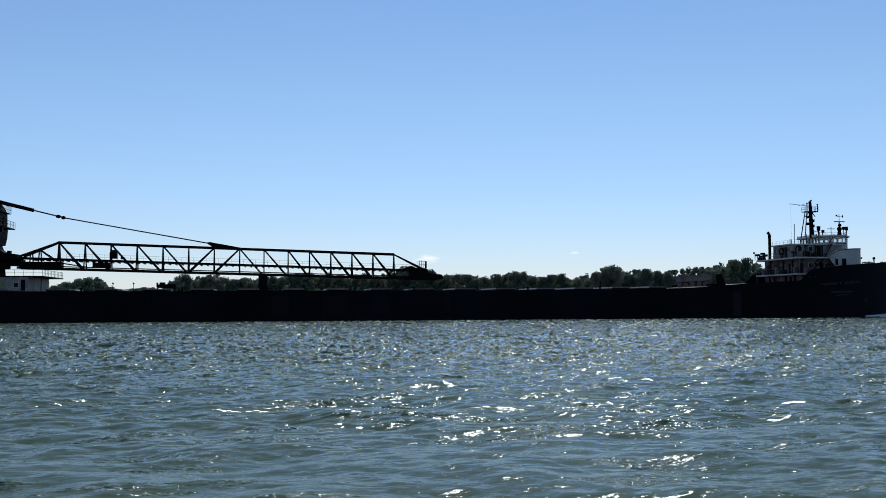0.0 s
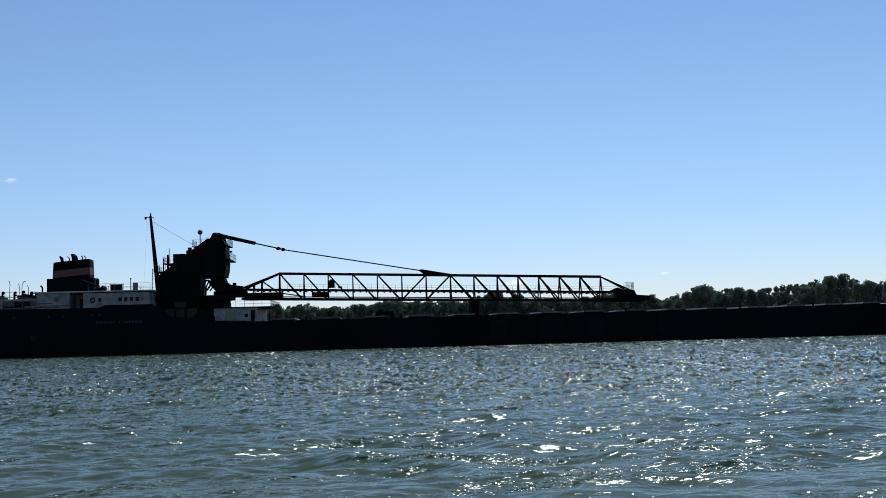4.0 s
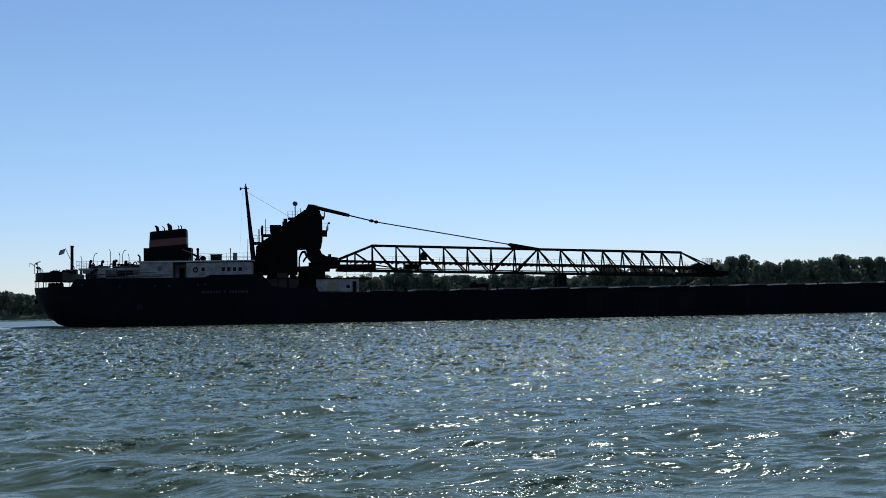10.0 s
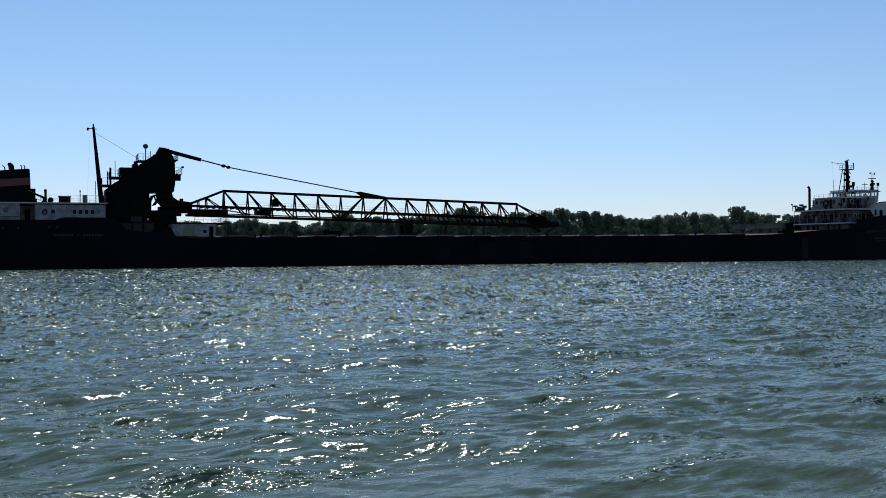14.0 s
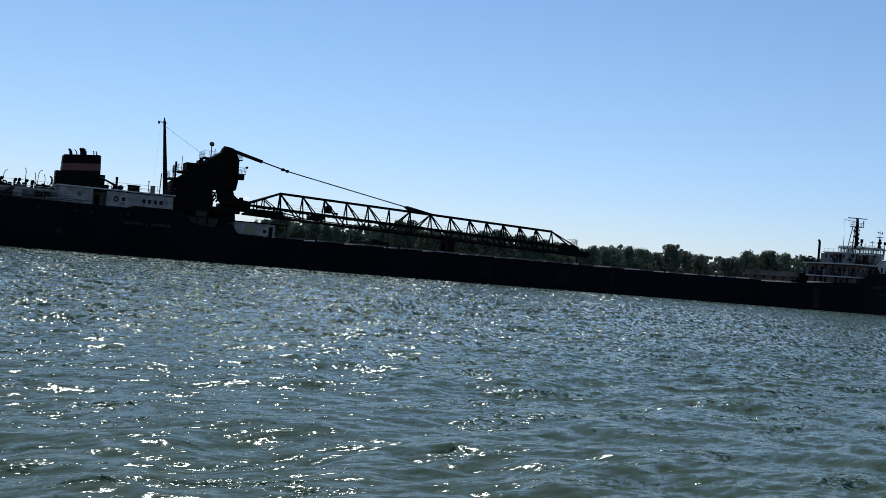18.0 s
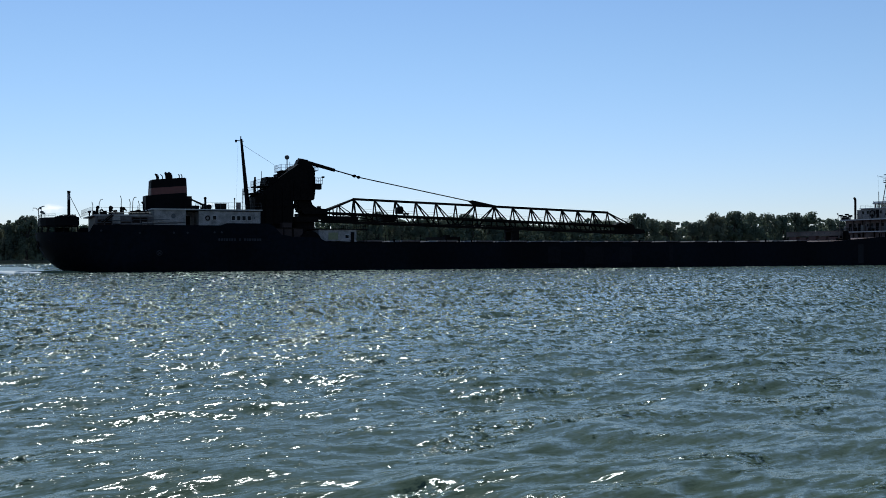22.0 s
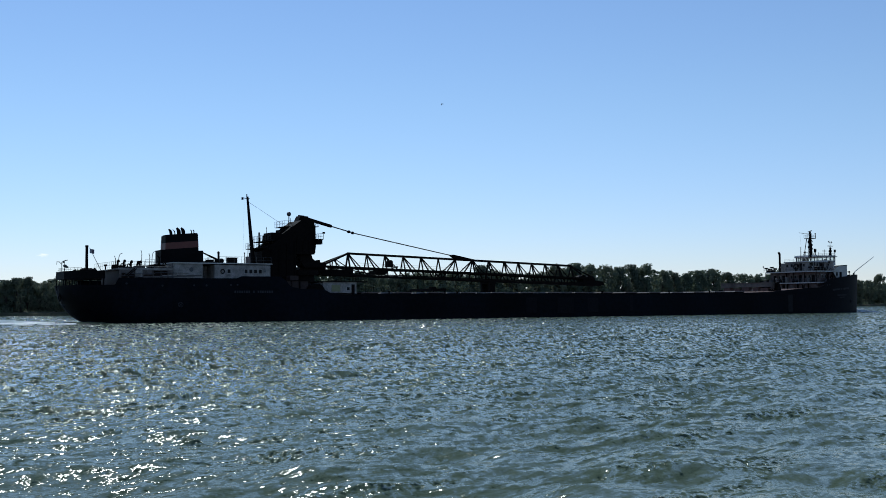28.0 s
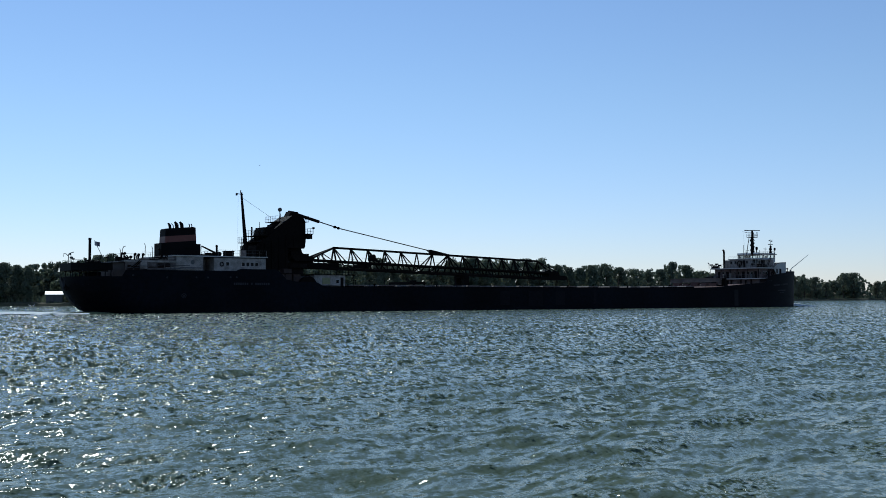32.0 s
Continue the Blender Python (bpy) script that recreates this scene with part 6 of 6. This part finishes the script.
part("wind_vane", Build().tube((90.3, -4.6, 17.5), (90.3, -4.6, 18.9), 0.05, seg=5).tube((89.8, -4.6, 18.5), (91.1, -4.6, 18.3), 0.05, seg=4).ball((89.8, -4.6, 18.6), 0.18, 8, 5).ball((91.0, -4.6, 18.5), 0.16, 8, 5).tube((91.0, -4.6, 18.2), (91.0, -4.6, 18.8), 0.05, seg=4), BLACK, fwd)
part("lamp", Build().tube((91.4, -5.2, 14.7), (91.4, -5.2, 16.2), 0.1, seg=6).box(91.2, 91.6, -5.4, -5.0, 15.8, 16.5), BLACK, fwd)
part("galley_stack", Build().tube((80.65, 4.1, 10.7), (80.65, 4.1, 15.4), 0.28, seg=10).pipe([(80.65, 4.1, 15.3), (80.55, 4.1, 15.7), (80.25, 4.1, 15.95)], 0.28, 8), BLACK, fwd, "tall thin black stack")
for x, y, h in ((80.2, 8.4, 0.9), (80.4, 6.6, 1.1), (80.3, 5.4, 0.7), (80.6, 7.6, 0.6), (80.2, -6.4, 0.8)):
    part("deck_gear", Build().tube((x, y, 10.71), (x, y, 10.7 + h), 0.1, seg=6).box(x - 0.35, x + 0.35, y - 0.35, y + 0.35, 10.65 + h, 11.05 + h), BLACK, fwd)
part("winch", Build().tube((80.4, 6.0, 11.1), (80.4, 8.0, 11.1), 0.32, seg=10).box(80.1, 80.7, 5.8, 8.2, 10.71, 11.0), BLACK, fwd)
part("lamp_pole", Build().tube((79.9, 9.0, 10.7), (79.9, 9.0, 12.3), 0.06, seg=6).ball((79.7, 9.0, 12.2), 0.2, 8, 5), BLACK, fwd)
part("fairlead", Build().ball((96.6, -5.5, 10.6), 0.28, 8, 5).tube((96.6, -5.5, 9.4), (96.6, -5.5, 10.4), 0.12, seg=5), BLACK, fwd)
part("steering_pole", Build().tube((104.0, -1.5, 10.9), (111.9, -1.7, 15.1), 0.11, 0.07, 8).pipe([(104.0, -1.5, 10.9), (103.7, -1.5, 10.5), (103.7, -1.5, 9.4)], 0.11), WHITE, ship, "pale steering pole raked out over the bow")
part("pole_ball", Build().ball((103.9, -1.2, 10.3), 0.28, 10, 6), BLACK, ship)
part("windlass", Build().tube((99.0, -2.2, 9.2), (99.0, 2.2, 9.2), 0.7, seg=12).box(98.2, 99.8, -1.0, 1.0, 8.4, 9.6), BLACK, ship)

# ---- wake and bow wave ----
def foam_patch(b, r, x, y, length, width, z):
    n = 7
    for i in range(n):
        u = i / (n - 1)
        w = width * math.sin(math.pi * (0.08 + 0.84 * u)) * r.uniform(0.6, 1.1)
        xx = x + length * (u - 0.5)
        yy = y + 0.3 * r.uniform(-1, 1) * width
        b.v += [(xx, yy - w, z - 0.12), (xx, yy - w * 0.3, z + 0.07 * r.uniform(0.4, 1.3)), (xx, yy + w * 0.4, z + 0.07 * r.uniform(0.4, 1.3)), (xx, yy + w, z - 0.12)]
        if i:
            k = len(b.v) - 8
            for j in range(3):
                b.f.append((k + j, k + 4 + j, k + 5 + j, k + 1 + j))
                b.smooth.append(True)


def build_wake():
    r, b = random.Random(6), Build()
    for i in range(220):
        u = r.random() ** 1.4
        foam_patch(b, r, -108 - 150 * u, r.gauss(0, 2.0 + 5.5 * u), r.uniform(0.8, 3.0), r.uniform(0.08, 0.3), 0.13)
    for i in range(420):
        u = r.random() ** 1.2
        foam_patch(b, r, -112 - 150 * u, -(8.6 + 8 * u) + r.gauss(0, 0.35 + 0.5 * u), r.uniform(1.4, 4.6), r.uniform(0.6, 1.5), 0.17 + 0.14 * (1 - u) * r.random())
    for i in range(70):
        u = r.random()
        foam_patch(b, r, -106 - 110 * u, -(15.5 + 14 * u) + r.gauss(0, 0.4), r.uniform(0.8, 2.6), r.uniform(0.3, 0.7), 0.15)
    wake = tagged(part("wake", b, FOAM, None), "white foam trail in the ship's wake", "wake", kind="stuff")
    b = Build()
    for i in range(13):
        u = i / 12
        for j in range(9):
            w = j / 8 * 2 - 1
            lift = math.sin(math.pi * u) ** 0.8 * math.cos(math.pi / 2 * w) ** 1.5
            b.v.append((-113 + 15 * u, -9.4 + 2.2 * u + 1.7 * w, -0.16 + 0.5 * lift))
    for i in range(12):
        for j in range(8):
            b.f.append((i * 9 + j, i * 9 + 9 + j, i * 9 + 10 + j, i * 9 + j + 1))
            b.smooth.append(True)
    sheet = Build()
    for i in range(41):
        u = i / 40
        for j in range(13):
            w = j / 12
            edge = min(1.0, 16 * u, 4 * (1 - u), 7 * w, 4 * (1 - w))
            wave = 0.03 * math.sin(2.3 * i + 1.1 * math.sin(j)) + 0.025 * math.sin(1.7 * j + 0.6 * i)
            sheet.v.append((-100 - 240 * u, -5 - 3 * u + 95 * w, -0.25 + 0.7 * edge + wave))
    for i in range(40):
        for j in range(12):
            sheet.f.append((i * 13 + j, i * 13 + j + 1, i * 13 + 14 + j, i * 13 + 13 + j))
            sheet.smooth.append(True)
    slick = tagged(part("slick", sheet, SLICK, None), "pale smoothed water that the ship leaves behind", "water", kind="stuff")
    swell = tagged(part("stern_wave", b, WATER, None), "smooth dark swell that trails from the stern", "wave", kind="stuff")
    b = Build()
    for i in range(60):
        u = r.random()
        foam_patch(b, r, 104.2 - 14 * u, -(1.0 + 13 * u ** 0.8) + r.gauss(0, 0.3), r.uniform(0.8, 2.2), r.uniform(0.35, 0.8), 0.25 + 0.35 * (1 - u))
    for i in range(60):
        u = r.random()
        foam_patch(b, r, 103.4 + 4.0 * u, r.gauss(-1.0 + 2.0 * u, 0.9), r.uniform(0.6, 1.6), r.uniform(0.4, 0.9), 0.5 * (1 - u) + 0.32)
    for i in range(90):
        u = r.random()
        s = 1 if i % 6 else -1
        foam_patch(b, r, 105.2 - 16 * u, s * (2.0 + 17 * u) + r.gauss(0, 0.4), r.uniform(1.0, 2.8), r.uniform(0.5, 1.2), 0.3 * (1 - u) + 0.16)
    bow = tagged(part("bow_wave", b, FOAM, None), "white bow wave curling at the stem", "bow wave", kind="stuff")
    return wake, bow, swell, slick


wake, bow_wave, stern_wave, slick = build_wake()


# ---- a gull ----
def build_gull():
    root = thing("gull", "dark gull gliding high over the river", "gull")
    part("body", Build().ball((0, 0, 0), 0.11, 10, 8, (2.0, 0.9, 0.9)), GULL, root)
    part("tail", Build().prism([(-0.36, -0.01), (-0.18, -0.02), (-0.18, 0.02), (-0.36, 0.01)], -0.08, 0.08), GULL, root)
    wings = []
    for s in (-1, 1):
        b = Build()
        b.add([(0.09, 0, 0.02), (-0.08, 0, 0.02), (0.12, s * 0.28, 0.03), (-0.05, s * 0.28, 0.03), (-0.04, s * 0.62, 0.02), (-0.1, s * 0.6, 0.02),
               (0.09, 0, 0.0), (-0.08, 0, 0.0), (0.12, s * 0.28, 0.015), (-0.05, s * 0.28, 0.015), (-0.04, s * 0.62, 0.01), (-0.1, s * 0.6, 0.01)],
              [(0, 1, 3, 2), (2, 3, 5, 4), (6, 8, 9, 7), (8, 10, 11, 9), (0, 2, 8, 6), (2, 4, 10, 8), (1, 7, 9, 3), (3, 9, 11, 5), (4, 5, 11, 10)])
        wings.append(part("wing", b, GULL, root))
    return root, wings


gull, wings = build_gull()


# ---- what moves ----
def motions():
    rows = [
        (0, pose(32.54, 191.44, 0, 0, 0, -5.21)),
        (4, pose(54.04, 189.38, 0, 0, 0, -5.93)),
        (8, pose(75.51, 187.04, 0, 0, 0, -6.64)),
        (12, pose(96.95, 184.44, 0, 0, 0, -7.36)),
        (16, pose(118.35, 181.57, 0, 0, 0, -8.08)),
        (20, pose(139.72, 178.43, 0, 0, 0, -8.80)),
        (24, pose(161.05, 175.02, 0, 0, 0, -9.51)),
        (28, pose(182.33, 171.35, 0, 0, 0, -10.23)),
        (32, pose(203.56, 167.41, 0, 0, 0, -10.95)),
    ]
    walk(ship, rows)
    for trail in (wake, bow_wave, stern_wave, slick):
        walk(trail, [(t, pose(0, 0, -0.2) @ m) for t, m in rows])
    walk(water, [(0, pose(0, 0, 0)), (32, pose(DRIFT[0] * 32, DRIFT[1] * 32, 0))])
    path = []
    for t, az, up, d in ((0, 150, 12.0, 200), (20, 118, 12.6, 110), (24.6, 62, 12.4, 80), (26.5, 46.29, 10.65, 95), (27, 45.23, 10.14, 102), (27.5, 43.64, 10.09, 109), (28, 41.35, 10.44, 116), (28.5, 39.18, 10.23, 123), (29, 37.33, 9.88, 130), (29.5, 36.16, 9.64, 137), (30, 35.67, 9.24, 144), (30.5, 35.48, 8.76, 151), (31, 35.78, 8.14, 158), (31.5, 36.40, 7.47, 165), (32, 37.2, 6.8, 172)):
        d *= 2.2
        w = d * math.cos(radians(up))
        path.append((t, pose(w * math.sin(radians(az)), w * math.cos(radians(az)), EYE[2] + d * math.sin(radians(up)), 12, 0, 168)))
    walk(scan, [(0.25 * i, pose(MX, MY, 21.5, 0, 0, 67.2 - 38.722 * i)) for i in range(129)])
    walk(flag, [(t, pose(*FLAG_AT, 0, 12, turn + 9 * math.sin(2.3 * t))) for t, turn in ((0, 55), (4, 60), (8, 55), (12, 65), (16, 70), (20, 78), (24, 88), (28, 98), (30, 115), (32, 120))])
    walk(gull, path)
    for s, wing in zip((-1, 1), wings):
        walk(wing, [(0.4 * i, pose(0, 0, 0, s * (24 if i % 2 else -14), 0, 0)) for i in range(81)])


motions()
